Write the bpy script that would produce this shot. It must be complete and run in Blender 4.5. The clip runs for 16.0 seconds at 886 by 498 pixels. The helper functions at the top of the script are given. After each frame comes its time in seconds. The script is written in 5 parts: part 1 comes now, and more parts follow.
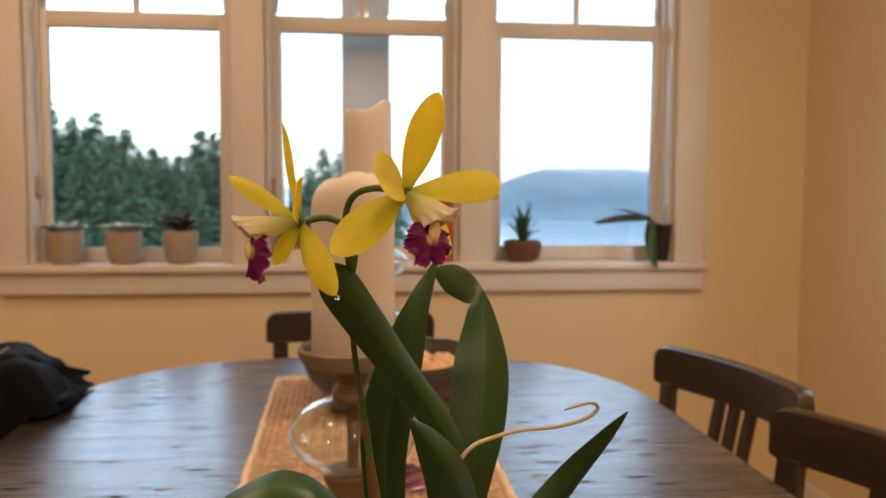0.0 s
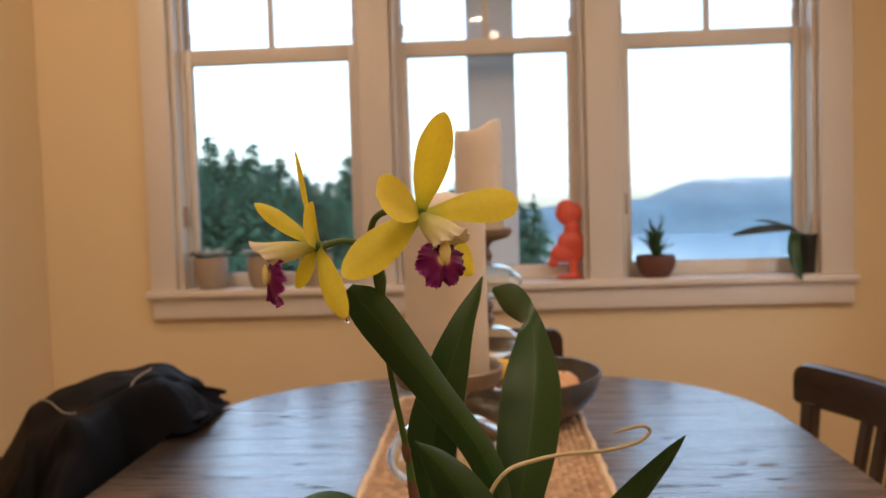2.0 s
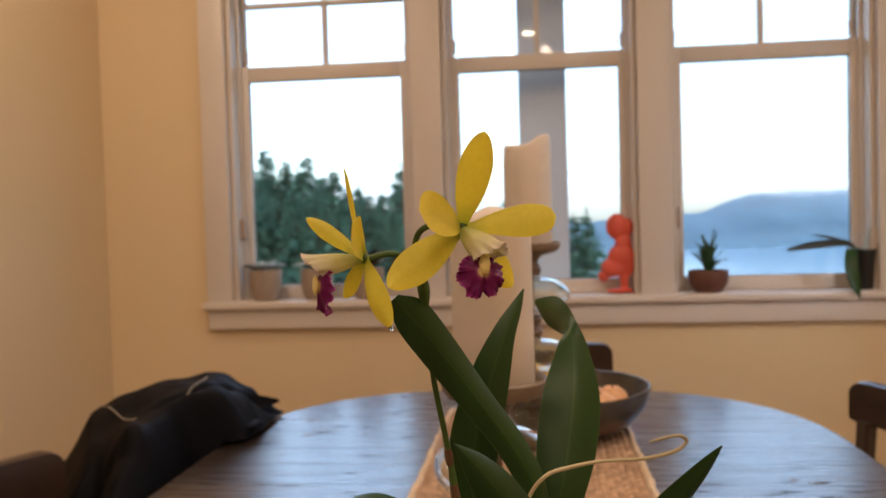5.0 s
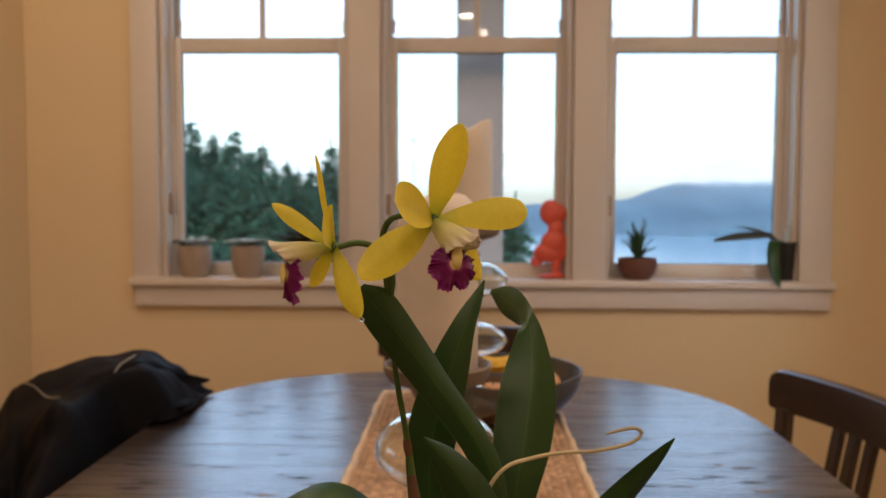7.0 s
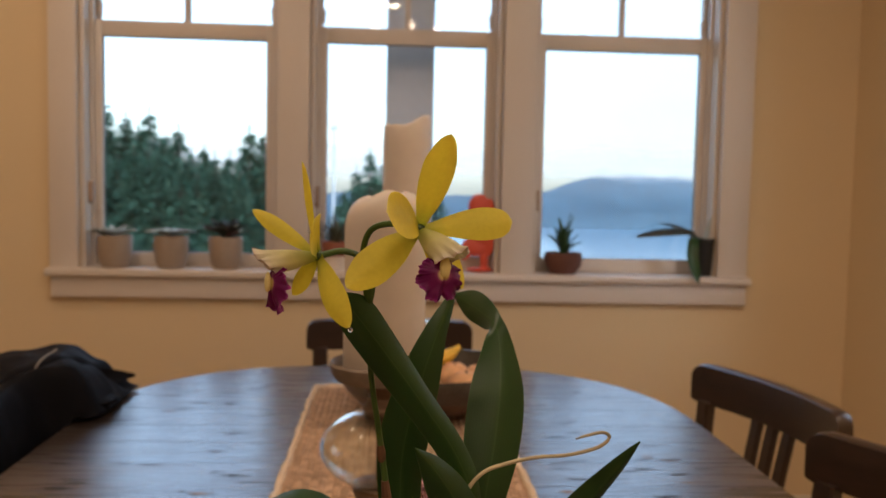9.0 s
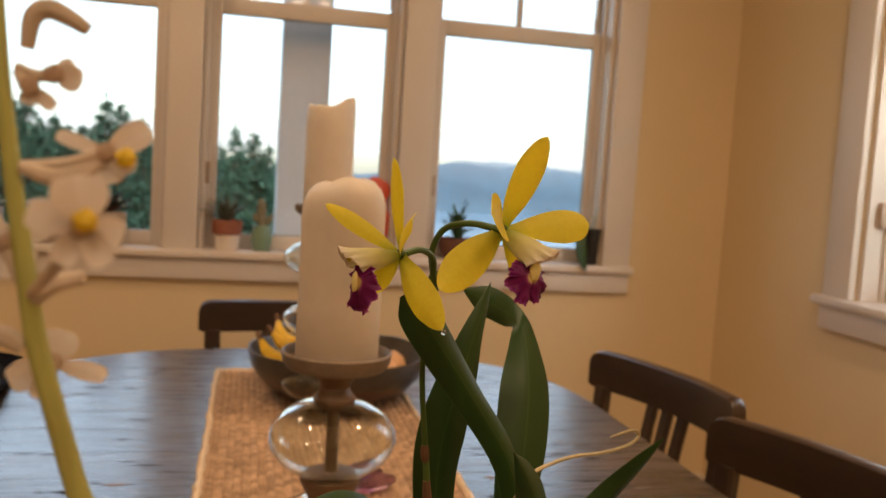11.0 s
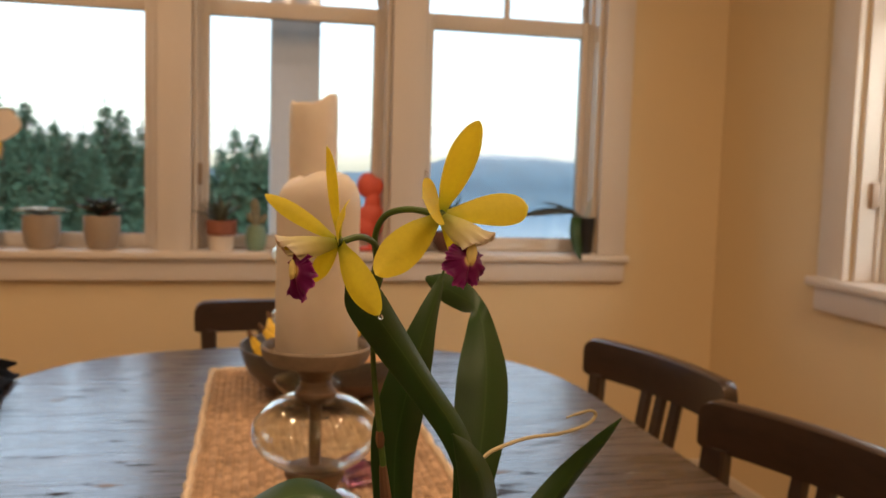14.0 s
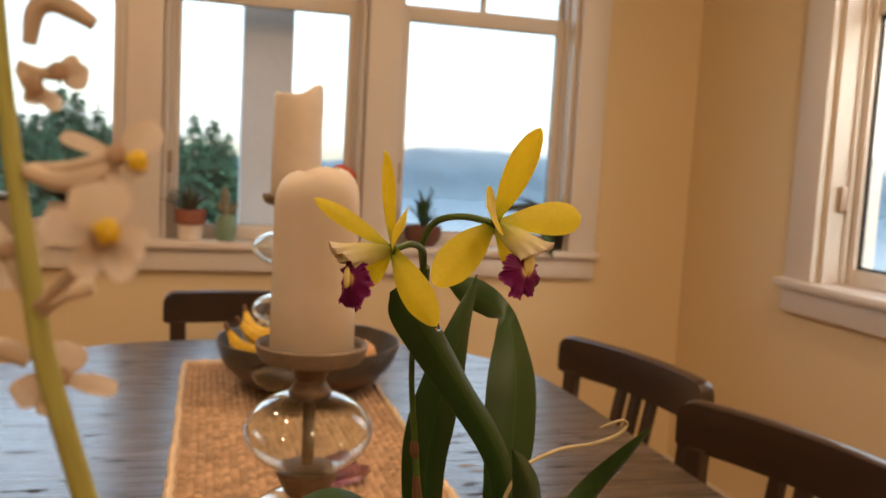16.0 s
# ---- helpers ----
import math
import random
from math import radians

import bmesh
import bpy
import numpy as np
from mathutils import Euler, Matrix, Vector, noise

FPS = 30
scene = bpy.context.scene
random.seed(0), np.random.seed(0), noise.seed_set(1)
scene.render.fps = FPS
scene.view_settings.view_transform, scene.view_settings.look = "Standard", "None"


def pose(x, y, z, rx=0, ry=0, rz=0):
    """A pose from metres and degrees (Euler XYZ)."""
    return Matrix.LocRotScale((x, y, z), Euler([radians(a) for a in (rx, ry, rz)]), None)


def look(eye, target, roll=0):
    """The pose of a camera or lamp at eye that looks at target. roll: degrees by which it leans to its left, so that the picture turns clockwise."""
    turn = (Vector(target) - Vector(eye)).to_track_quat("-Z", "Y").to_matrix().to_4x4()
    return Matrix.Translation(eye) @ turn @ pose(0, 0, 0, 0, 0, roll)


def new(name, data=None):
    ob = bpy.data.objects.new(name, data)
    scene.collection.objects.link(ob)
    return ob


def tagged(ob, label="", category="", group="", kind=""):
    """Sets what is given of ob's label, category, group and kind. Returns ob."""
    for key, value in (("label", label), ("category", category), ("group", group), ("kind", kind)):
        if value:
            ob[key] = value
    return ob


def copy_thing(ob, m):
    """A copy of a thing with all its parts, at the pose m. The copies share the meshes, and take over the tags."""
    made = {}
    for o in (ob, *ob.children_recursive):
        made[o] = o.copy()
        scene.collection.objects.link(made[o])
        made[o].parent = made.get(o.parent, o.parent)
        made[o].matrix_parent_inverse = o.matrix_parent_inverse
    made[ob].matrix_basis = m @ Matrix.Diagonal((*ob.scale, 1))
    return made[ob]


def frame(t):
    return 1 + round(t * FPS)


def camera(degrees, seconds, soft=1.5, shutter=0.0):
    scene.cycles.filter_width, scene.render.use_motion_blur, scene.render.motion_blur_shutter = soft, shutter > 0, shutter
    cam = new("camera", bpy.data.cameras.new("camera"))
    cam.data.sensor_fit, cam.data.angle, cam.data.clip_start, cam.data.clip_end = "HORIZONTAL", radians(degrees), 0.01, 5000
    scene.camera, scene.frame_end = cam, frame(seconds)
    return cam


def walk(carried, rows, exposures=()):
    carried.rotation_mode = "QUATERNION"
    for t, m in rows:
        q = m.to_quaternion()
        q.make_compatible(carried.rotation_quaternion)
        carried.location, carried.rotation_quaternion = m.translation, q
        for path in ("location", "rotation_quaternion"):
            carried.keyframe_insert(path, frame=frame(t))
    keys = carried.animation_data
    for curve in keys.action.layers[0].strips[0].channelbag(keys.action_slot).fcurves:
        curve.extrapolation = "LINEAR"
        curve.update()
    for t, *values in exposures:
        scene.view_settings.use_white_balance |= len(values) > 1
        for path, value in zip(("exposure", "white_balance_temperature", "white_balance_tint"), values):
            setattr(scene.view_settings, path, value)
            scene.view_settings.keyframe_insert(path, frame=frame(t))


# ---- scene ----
# ---- camera ----
cam = camera(53.9, 16.0)
cam.data.dof.use_dof = True
cam.data.dof.focus_distance, cam.data.dof.aperture_fstop = 0.42, 15.0
PATH = [
    (0, (0.139, -0.539, 1.188), (0.369, 1.442, 1.037), 0.3),
    (0.5, (0.138, -0.547, 1.191), (0.307, 1.441, 1.054), -0.1),
    (1, (0.165, -0.538, 1.189), (0.258, 1.455, 1.054), -0.7),
    (1.5, (0.187, -0.534, 1.185), (0.194, 1.461, 1.044), -1.4),
    (2, (0.199, -0.537, 1.188), (0.095, 1.458, 1.083), -1.8),
    (2.5, (0.207, -0.536, 1.186), (0.017, 1.454, 1.119), -2.1),
    (3, (0.212, -0.538, 1.184), (-0.021, 1.448, 1.133), -2.1),
    (3.5, (0.218, -0.545, 1.184), (-0.046, 1.437, 1.14), -2.6),
    (4, (0.217, -0.554, 1.185), (-0.054, 1.426, 1.135), -2.7),
    (6.5, (0.187, -0.558, 1.193), (0.1, 1.437, 1.09), 0.4),
    (7, (0.185, -0.555, 1.194), (0.127, 1.441, 1.076), 0.2),
    (7.5, (0.179, -0.555, 1.195), (0.164, 1.44, 1.055), -0.0),
    (8, (0.172, -0.557, 1.196), (0.203, 1.437, 1.043), 0.2),
    (8.5, (0.161, -0.557, 1.2), (0.239, 1.436, 1.052), 0.8),
    (9, (0.153, -0.555, 1.203), (0.28, 1.436, 1.065), 1.2),
    (11.5, (0.041, -0.53, 1.208), (0.554, 1.396, 1.033), 3.9),
    (12, (0.046, -0.529, 1.208), (0.61, 1.382, 1.035), 3.8),
    (12.5, (0.062, -0.544, 1.208), (0.609, 1.372, 1.031), 2.9),
    (13, (0.071, -0.542, 1.207), (0.574, 1.386, 1.03), 2.3),
    (13.5, (0.079, -0.545, 1.205), (0.539, 1.393, 1.027), 1.7),
    (14, (0.08, -0.545, 1.205), (0.508, 1.4, 1.024), 1.7),
    (14.5, (0.077, -0.545, 1.205), (0.487, 1.405, 1.024), 1.7),
    (15, (0.072, -0.536, 1.205), (0.496, 1.409, 1.013), 1.4),
    (15.5, (0.035, -0.523, 1.21), (0.516, 1.407, 1.004), 2.3),
    (16, (0.039, -0.523, 1.21), (0.559, 1.398, 1.014), 3.1),
]
EXPOSURES = ((0.0, 2.14, 6350, 10), (1.0, 1.88, 6050, 10), (2.0, 2.02, 6000, 10), (2.5, 1.97, 5900, 10), (4.0, 2.02, 5750, 10), (6.5, 1.82, 5850, 10), (9.0, 1.66, 5800, 10), (11.5, 1.95, 6900, 10), (12.0, 1.88, 6850, 10), (14.0, 1.92, 6800, 10), (15.0, 1.94, 6700, 10), (15.5, 2.06, 6900, 10), (16.0, 2.06, 6900, 10))
walk(cam, [(t, look(eye, target, roll)) for t, eye, target, roll in PATH], EXPOSURES)

S = 0.82  # metres per plan unit; the table top stays at 0.75 m


def spot(x, y, z):
    """A plan point in metres."""
    return Vector((x * S, y * S, 0.75 + (z - 0.75) * S))


FLOOR, CEIL = 0.75 - 0.75 / S, 3.05

# ---- light ----
world = bpy.data.worlds.new("overcast")
scene.world = world
world.use_nodes = True
wn = world.node_tree.nodes
sky = wn.new("ShaderNodeTexSky")
sky.sky_type, sky.sun_disc = "NISHITA", False
sky.sun_elevation, sky.sun_rotation = radians(24), radians(150)
sky.air_density, sky.dust_density, sky.ozone_density = 1.0, 0.6, 1.0
soft_sky = wn.new("ShaderNodeHueSaturation")
soft_sky.inputs["Saturation"].default_value = 0.62
world.node_tree.links.new(sky.outputs[0], soft_sky.inputs["Color"])
# overcast: the cloud cover is dimmer and bluer towards the horizon, with soft patches
way_up, apart, veil = wn.new("ShaderNodeTexCoord"), wn.new("ShaderNodeSeparateXYZ"), wn.new("ShaderNodeMapRange")
veil.inputs["From Max"].default_value = 0.36
veil.inputs["To Min"].default_value, veil.inputs["To Max"].default_value = 0.32, 1.05
patches, dim, tint = wn.new("ShaderNodeTexNoise"), wn.new("ShaderNodeMapRange"), wn.new("ShaderNodeMix")
patches.inputs["Scale"].default_value, patches.inputs["Detail"].default_value = 3.0, 5
dim.inputs["From Min"].default_value, dim.inputs["From Max"].default_value = 0.3, 0.7
dim.inputs["To Min"].default_value, dim.inputs["To Max"].default_value = 0.88, 1.08
both, shaded = wn.new("ShaderNodeMath"), wn.new("ShaderNodeVectorMath")
both.operation, shaded.operation = "MULTIPLY", "SCALE"
tint.data_type, tint.blend_type = "RGBA", "MULTIPLY"
tint.inputs[0].default_value, tint.inputs[7].default_value = 1.0, (0.9, 0.98, 1.02, 1)
for a, b in ((way_up.outputs["Generated"], apart.inputs[0]), (apart.outputs[2], veil.inputs[0]), (way_up.outputs["Generated"], patches.inputs["Vector"]), (patches.outputs[0], dim.inputs[0]), (veil.outputs[0], both.inputs[0]), (dim.outputs[0], both.inputs[1]), (soft_sky.outputs[0], tint.inputs[6]), (tint.outputs[2], shaded.inputs[0]), (both.outputs[0], shaded.inputs["Scale"]), (shaded.outputs[0], wn["Background"].inputs[0])):
    world.node_tree.links.new(a, b)
wn["Background"].inputs[1].default_value = 0.15

sun = bpy.data.lights.new("sun", "SUN")
sun.energy, sun.angle, sun.color = 0.6, radians(20), (1, 0.97, 0.93)
new("sun", sun).matrix_world = look((0, -20, 12), (0, 0, 0))

LAMP = (0.26, 0.62, 2.42)
for k in range(6):
    a = k * math.pi / 3 + 0.3
    bulb = bpy.data.lights.new("bulb", "POINT")
    bulb.energy, bulb.color, bulb.shadow_soft_size = 0.3, (1, 0.7, 0.45), 0.03
    new("bulb", bulb).location = spot(LAMP[0] + 0.25 * math.cos(a), LAMP[1] + 0.25 * math.sin(a), LAMP[2] - 0.02)
# unseen ceiling lamps, added with places and watts chosen to brighten the walls
ADDED_DOWNLIGHTS = ((-1.2, -1.6, 2.2), (1.5, -1.6, 2.2), (0.2, -1.6, 1.6), (-1.2, -3.2, 1.8), (0.2, -3.2, 1.8), (1.5, -3.2, 1.8), (-2.6, -1.6, 1.6), (-0.9, 0.5, 2.4), (1.45, 0.5, 3.9), (-1.15, 1.75, 2.2))
for x, y, watts in ADDED_DOWNLIGHTS:
    can = bpy.data.lights.new("downlight", "AREA")
    can.shape, can.size, can.energy, can.color = "DISK", 0.14, watts, (1, 0.7, 0.45)
    new("downlight", can).location = spot(x, y, CEIL - 0.02)

# area lamp added in the side window's opening, on top of the sky's light
fill_lamp = bpy.data.lights.new("side_window_fill", "AREA")
fill_lamp.shape, fill_lamp.size, fill_lamp.size_y = "RECTANGLE", 1.2, 0.55
fill_lamp.energy, fill_lamp.color = 1.2, (1, 0.95, 0.88)
new("side_window_fill", fill_lamp).matrix_world = look(spot(2.34, 1.62, 1.75), spot(0, 1.62, 1.75))


# ---- materials ----
def material(name, col, rough=0.6, metal=0.0, vary=0.12, scale=6.0, bump=0.15, fine=60.0, stretch=(1, 1, 1), sheen=0.0, sub=0.0, coat=0.0, trans=0.0, island=0.0, pieces=0.0, spec=0.5, streak=0.0):
    """Principled surface with colour varied at two sizes and a fine relief."""
    m = bpy.data.materials.new(name)
    m.use_nodes = True
    n, l = m.node_tree.nodes, m.node_tree.links
    p = n["Principled BSDF"]
    tc, mp = n.new("ShaderNodeTexCoord"), n.new("ShaderNodeMapping")
    mp.inputs["Scale"].default_value = stretch
    l.new(tc.outputs["Object"], mp.inputs[0])
    big, small = n.new("ShaderNodeTexNoise"), n.new("ShaderNodeTexNoise")
    big.inputs["Scale"].default_value, small.inputs["Scale"].default_value = scale, fine
    big.inputs["Detail"].default_value, small.inputs["Detail"].default_value = 4, 5
    for k in (big, small):
        l.new(mp.outputs[0], k.inputs["Vector"])
    mix = n.new("ShaderNodeMath")
    mix.operation = "ADD"
    l.new(big.outputs[0], mix.inputs[0])
    l.new(small.outputs[0], mix.inputs[1])
    rng = n.new("ShaderNodeMapRange")
    rng.inputs["From Min"].default_value, rng.inputs["From Max"].default_value = 0.6, 1.4
    rng.inputs["To Min"].default_value, rng.inputs["To Max"].default_value = 1 - vary, 1 + vary
    l.new(mix.outputs[0], rng.inputs[0])
    last = rng.outputs[0]
    if island:
        info = n.new("ShaderNodeObjectInfo")
        r2 = n.new("ShaderNodeMapRange")
        r2.inputs["To Min"].default_value, r2.inputs["To Max"].default_value = 1 - island, 1 + island
        l.new(info.outputs["Random"], r2.inputs[0])
        mm = n.new("ShaderNodeMath")
        mm.operation = "MULTIPLY"
        l.new(last, mm.inputs[0])
        l.new(r2.outputs[0], mm.inputs[1])
        last = mm.outputs[0]
    if pieces:
        geo, r3, m3 = n.new("ShaderNodeNewGeometry"), n.new("ShaderNodeMapRange"), n.new("ShaderNodeMath")
        r3.inputs["To Min"].default_value, r3.inputs["To Max"].default_value = 1 - pieces, 1 + pieces
        l.new(geo.outputs["Random Per Island"], r3.inputs[0])
        m3.operation = "MULTIPLY"
        l.new(last, m3.inputs[0])
        l.new(r3.outputs[0], m3.inputs[1])
        last = m3.outputs[0]
    v = n.new("ShaderNodeVectorMath")
    v.operation = "SCALE"
    v.inputs[0].default_value = col
    l.new(last, v.inputs["Scale"])
    l.new(v.outputs[0], p.inputs["Base Color"])
    b = n.new("ShaderNodeBump")
    b.inputs["Strength"].default_value, b.inputs["Distance"].default_value = bump, 0.004
    l.new(small.outputs[0], b.inputs["Height"])
    l.new(b.outputs[0], p.inputs["Normal"])
    p.inputs["Roughness"].default_value, p.inputs["Metallic"].default_value = rough, metal
    if streak:
        sr = n.new("ShaderNodeMapRange")
        sr.inputs["From Min"].default_value, sr.inputs["From Max"].default_value = 0.35, 0.65
        sr.inputs["To Min"].default_value, sr.inputs["To Max"].default_value = rough - streak, rough + streak
        l.new(small.outputs[0], sr.inputs[0])
        l.new(sr.outputs[0], p.inputs["Roughness"])
    p.inputs["Specular IOR Level"].default_value, p.inputs["Coat Roughness"].default_value = spec, rough
    p.inputs["Coat Weight"].default_value, p.inputs["Sheen Weight"].default_value = coat, sheen
    if sub:
        p.inputs["Subsurface Weight"].default_value = sub
        p.inputs["Subsurface Radius"].default_value = (0.02, 0.012, 0.006)
        p.inputs["Subsurface Scale"].default_value = 0.6
    if trans:
        add, tr = n.new("ShaderNodeMixShader"), n.new("ShaderNodeBsdfTranslucent")
        l.new(v.outputs[0], tr.inputs[0])
        add.inputs[0].default_value = trans
        l.new(p.outputs[0], add.inputs[1])
        l.new(tr.outputs[0], add.inputs[2])
        l.new(add.outputs[0], n["Material Output"].inputs[0])
    return m


def graded(name, stops, rough=0.45, trans=0.3, veins=0.0, around=False, bump=0.08):
    """A petal or leaf: its colour runs along the piece (UV x) or from its middle line outwards (UV y)."""
    m = material(name, (1, 1, 1), rough, vary=0.06, scale=40, fine=400, bump=bump, trans=trans, spec=0.35)
    n, l = m.node_tree.nodes, m.node_tree.links
    uv, sep, ramp = n.new("ShaderNodeUVMap"), n.new("ShaderNodeSeparateXYZ"), n.new("ShaderNodeValToRGB")
    l.new(uv.outputs[0], sep.inputs[0])
    l.new(sep.outputs[1 if around else 0], ramp.inputs[0])
    els = ramp.color_ramp.elements
    els[0].position, els[0].color = stops[0][0], (*stops[0][1], 1)
    els[1].position, els[1].color = stops[-1][0], (*stops[-1][1], 1)
    for pos, c in stops[1:-1]:
        e = els.new(pos)
        e.color = (*c, 1)
    sc = [k for k in n if k.bl_idname == "ShaderNodeVectorMath"][0]
    l.new(ramp.outputs[0], sc.inputs[0])
    if veins:
        w = n.new("ShaderNodeTexWave")
        w.inputs["Scale"].default_value, w.inputs["Distortion"].default_value = veins, 1.5
        w.bands_direction = "Y"
        l.new(uv.outputs[0], w.inputs[0])
        b = [k for k in n if k.bl_idname == "ShaderNodeBump"][0]
        b2 = n.new("ShaderNodeBump")
        b2.inputs["Strength"].default_value, b2.inputs["Distance"].default_value = 0.08, 0.0004
        l.new(w.outputs[1], b2.inputs["Height"])
        l.new(b.outputs[0], b2.inputs["Normal"])
        l.new(b2.outputs[0], n["Principled BSDF"].inputs["Normal"])
    return m


def clear(name, col=(1, 1, 1), rough=0.0, ior=1.5):
    m = bpy.data.materials.new(name)
    m.use_nodes = True
    p = m.node_tree.nodes["Principled BSDF"]
    p.inputs["Base Color"].default_value = (*col, 1)
    p.inputs["Transmission Weight"].default_value, p.inputs["Roughness"].default_value, p.inputs["IOR"].default_value = 1, rough, ior
    return m


def pane_glass(name):
    """Thin window glass: see-through with a weak mirror."""
    m = bpy.data.materials.new(name)
    m.use_nodes = True
    n, l = m.node_tree.nodes, m.node_tree.links
    t, g, mix, f = n.new("ShaderNodeBsdfTransparent"), n.new("ShaderNodeBsdfGlossy"), n.new("ShaderNodeMixShader"), n.new("ShaderNodeFresnel")
    g.inputs["Roughness"].default_value = 0.01
    l.new(f.outputs[0], mix.inputs[0])
    l.new(t.outputs[0], mix.inputs[1])
    l.new(g.outputs[0], mix.inputs[2])
    l.new(mix.outputs[0], n["Material Output"].inputs[0])
    return m


def glow(name, col, strength):
    m = bpy.data.materials.new(name)
    m.use_nodes = True
    p = m.node_tree.nodes["Principled BSDF"]
    p.inputs["Base Color"].default_value = (*col, 1)
    p.inputs["Emission Color"].default_value, p.inputs["Emission Strength"].default_value = (*col, 1), strength
    return m


WALL = material("cream wall paint", (0.68, 0.54, 0.33), 0.75, vary=0.03, scale=1.5, fine=220, bump=0.08)
TRIM = material("white satin trim paint", (0.65, 0.59, 0.53), 0.4, vary=0.03, scale=3, fine=90, bump=0.04)
CEILING = material("matt ceiling paint", (0.8, 0.76, 0.68), 0.85, vary=0.03, scale=2, fine=200)
FLOORWOOD = material("oak floor boards", (0.3, 0.19, 0.1), 0.4, vary=0.25, scale=3, fine=30, stretch=(14, 1, 1), island=0.2)
TABLEWOOD = material("dark stained table wood", (0.036, 0.025, 0.02), 0.29, vary=0.6, scale=1.6, fine=9, bump=0.45, coat=0.9, stretch=(0.7, 11, 6), streak=0.1, island=0.25)
CRACK = material("dull dark wood cracks", (0.02, 0.014, 0.012), 0.7, vary=0.3, spec=0.2)
SCUFF = material("pale worn wood scuffs", (0.2, 0.17, 0.15), 0.6, vary=0.4, scale=30, fine=200, spec=0.2)
CHAIRWOOD = material("dark walnut chair wood", (0.036, 0.02, 0.013), 0.3, vary=0.3, scale=4, fine=12, bump=0.05, stretch=(2, 8, 8), coat=0.4)
WEAVE = material("jute runner", (0.44, 0.3, 0.2), 0.95, vary=0.25, scale=14, fine=170, bump=0.8, pieces=0.28, spec=0.1)
FRINGE = material("jute edge cord", (0.68, 0.54, 0.38), 0.95, vary=0.2, scale=30, fine=200, bump=0.6)
WAX = material("ivory candle wax", (0.6, 0.54, 0.47), 0.5, vary=0.05, scale=8, fine=60, bump=0.05, sub=0.15)
TURNED = material("turned mango wood", (0.18, 0.115, 0.07), 0.45, vary=0.3, scale=10, fine=60, stretch=(1, 1, 5))
PLATE = material("carved wooden plate rim", (0.2, 0.155, 0.115), 0.5, vary=0.25, scale=14, fine=80)
GLASS = clear("blown glass", (0.95, 0.985, 0.965))
gn, gb = GLASS.node_tree.nodes.new("ShaderNodeTexNoise"), GLASS.node_tree.nodes.new("ShaderNodeBump")
gn.inputs["Scale"].default_value = 22
gb.inputs["Strength"].default_value, gb.inputs["Distance"].default_value = 0.025, 0.001
GLASS.node_tree.links.new(gn.outputs[0], gb.inputs["Height"])
GLASS.node_tree.links.new(gb.outputs[0], GLASS.node_tree.nodes["Principled BSDF"].inputs["Normal"])
PANE = pane_glass("window glass")
DROP = clear("water", (1, 1, 1), 0, 1.33)
BOWL = material("brown glazed stoneware", (0.1, 0.06, 0.042), 0.28, vary=0.3, scale=18, fine=70, bump=0.25)
BOWLRIM = material("grey speckled bowl glaze", (0.075, 0.066, 0.057), 0.28, vary=0.35, scale=22, fine=160, bump=0.3)
BANANA = material("banana skin", (0.75, 0.48, 0.04), 0.5, vary=0.2, scale=20, fine=90)
STALK = material("brown fruit stalk", (0.12, 0.06, 0.03), 0.7)
PEACH = material("peach fruit", (0.72, 0.42, 0.22), 0.6, vary=0.2, scale=16)
JACKET = material("navy fleece cloth", (0.0036, 0.0035, 0.0052), 0.65, vary=0.3, scale=9, fine=240, bump=0.35, spec=0.09)
PIPING = material("grey piping", (0.3, 0.27, 0.22), 0.8)
CERAMIC = material("beige stoneware", (0.33, 0.26, 0.2), 0.55, vary=0.08, scale=10, fine=120)
SOIL = material("potting soil", (0.03, 0.022, 0.016), 0.95, vary=0.5, scale=40, bump=1)
TERRA = material("terracotta", (0.25, 0.085, 0.05), 0.75, vary=0.15, scale=12)
TERRADARK = material("dark terracotta bowl", (0.13, 0.052, 0.036), 0.7, vary=0.15, scale=12)
WHITEGLAZE = material("white glazed pot", (0.7, 0.62, 0.55), 0.4, vary=0.05)
MINT = material("mint green glaze", (0.18, 0.28, 0.2), 0.35, vary=0.1, scale=10)
BLACKPOT = material("black plastic pot", (0.012, 0.012, 0.013), 0.4)
CORAL = material("coral red lacquer", (0.62, 0.09, 0.05), 0.5, vary=0.08, scale=12)
SILVER = material("silvery grey leaves", (0.55, 0.62, 0.62), 0.5, vary=0.25, scale=25)
DARKLEAF = material("dark succulent leaves", (0.028, 0.034, 0.026), 0.5, vary=0.4, scale=30)
REDLEAF = material("reddish succulent leaves", (0.14, 0.05, 0.04), 0.5, vary=0.3, scale=30)
ALOE = material("aloe green", (0.035, 0.08, 0.035), 0.45, vary=0.25, scale=30)
HAWORTHIA = material("haworthia grey green", (0.1, 0.12, 0.09), 0.5, vary=0.3, scale=30)
CACTUS = material("fuzzy cactus green", (0.2, 0.195, 0.14), 0.9, vary=0.3, scale=60, bump=0.8)
GREYLEAF = material("pale dry leaf", (0.45, 0.52, 0.55), 0.6, vary=0.2)
LATCH = material("beige sash latch", (0.36, 0.26, 0.19), 0.4)
GASKET = material("black glazing gasket", (0.01, 0.01, 0.012), 0.5)
POST = material("grey porch paint", (0.6, 0.62, 0.65), 0.6, vary=0.06, scale=4)
AMETHYST = clear("pink crystal", (0.75, 0.5, 0.72), 0.15, 1.5)
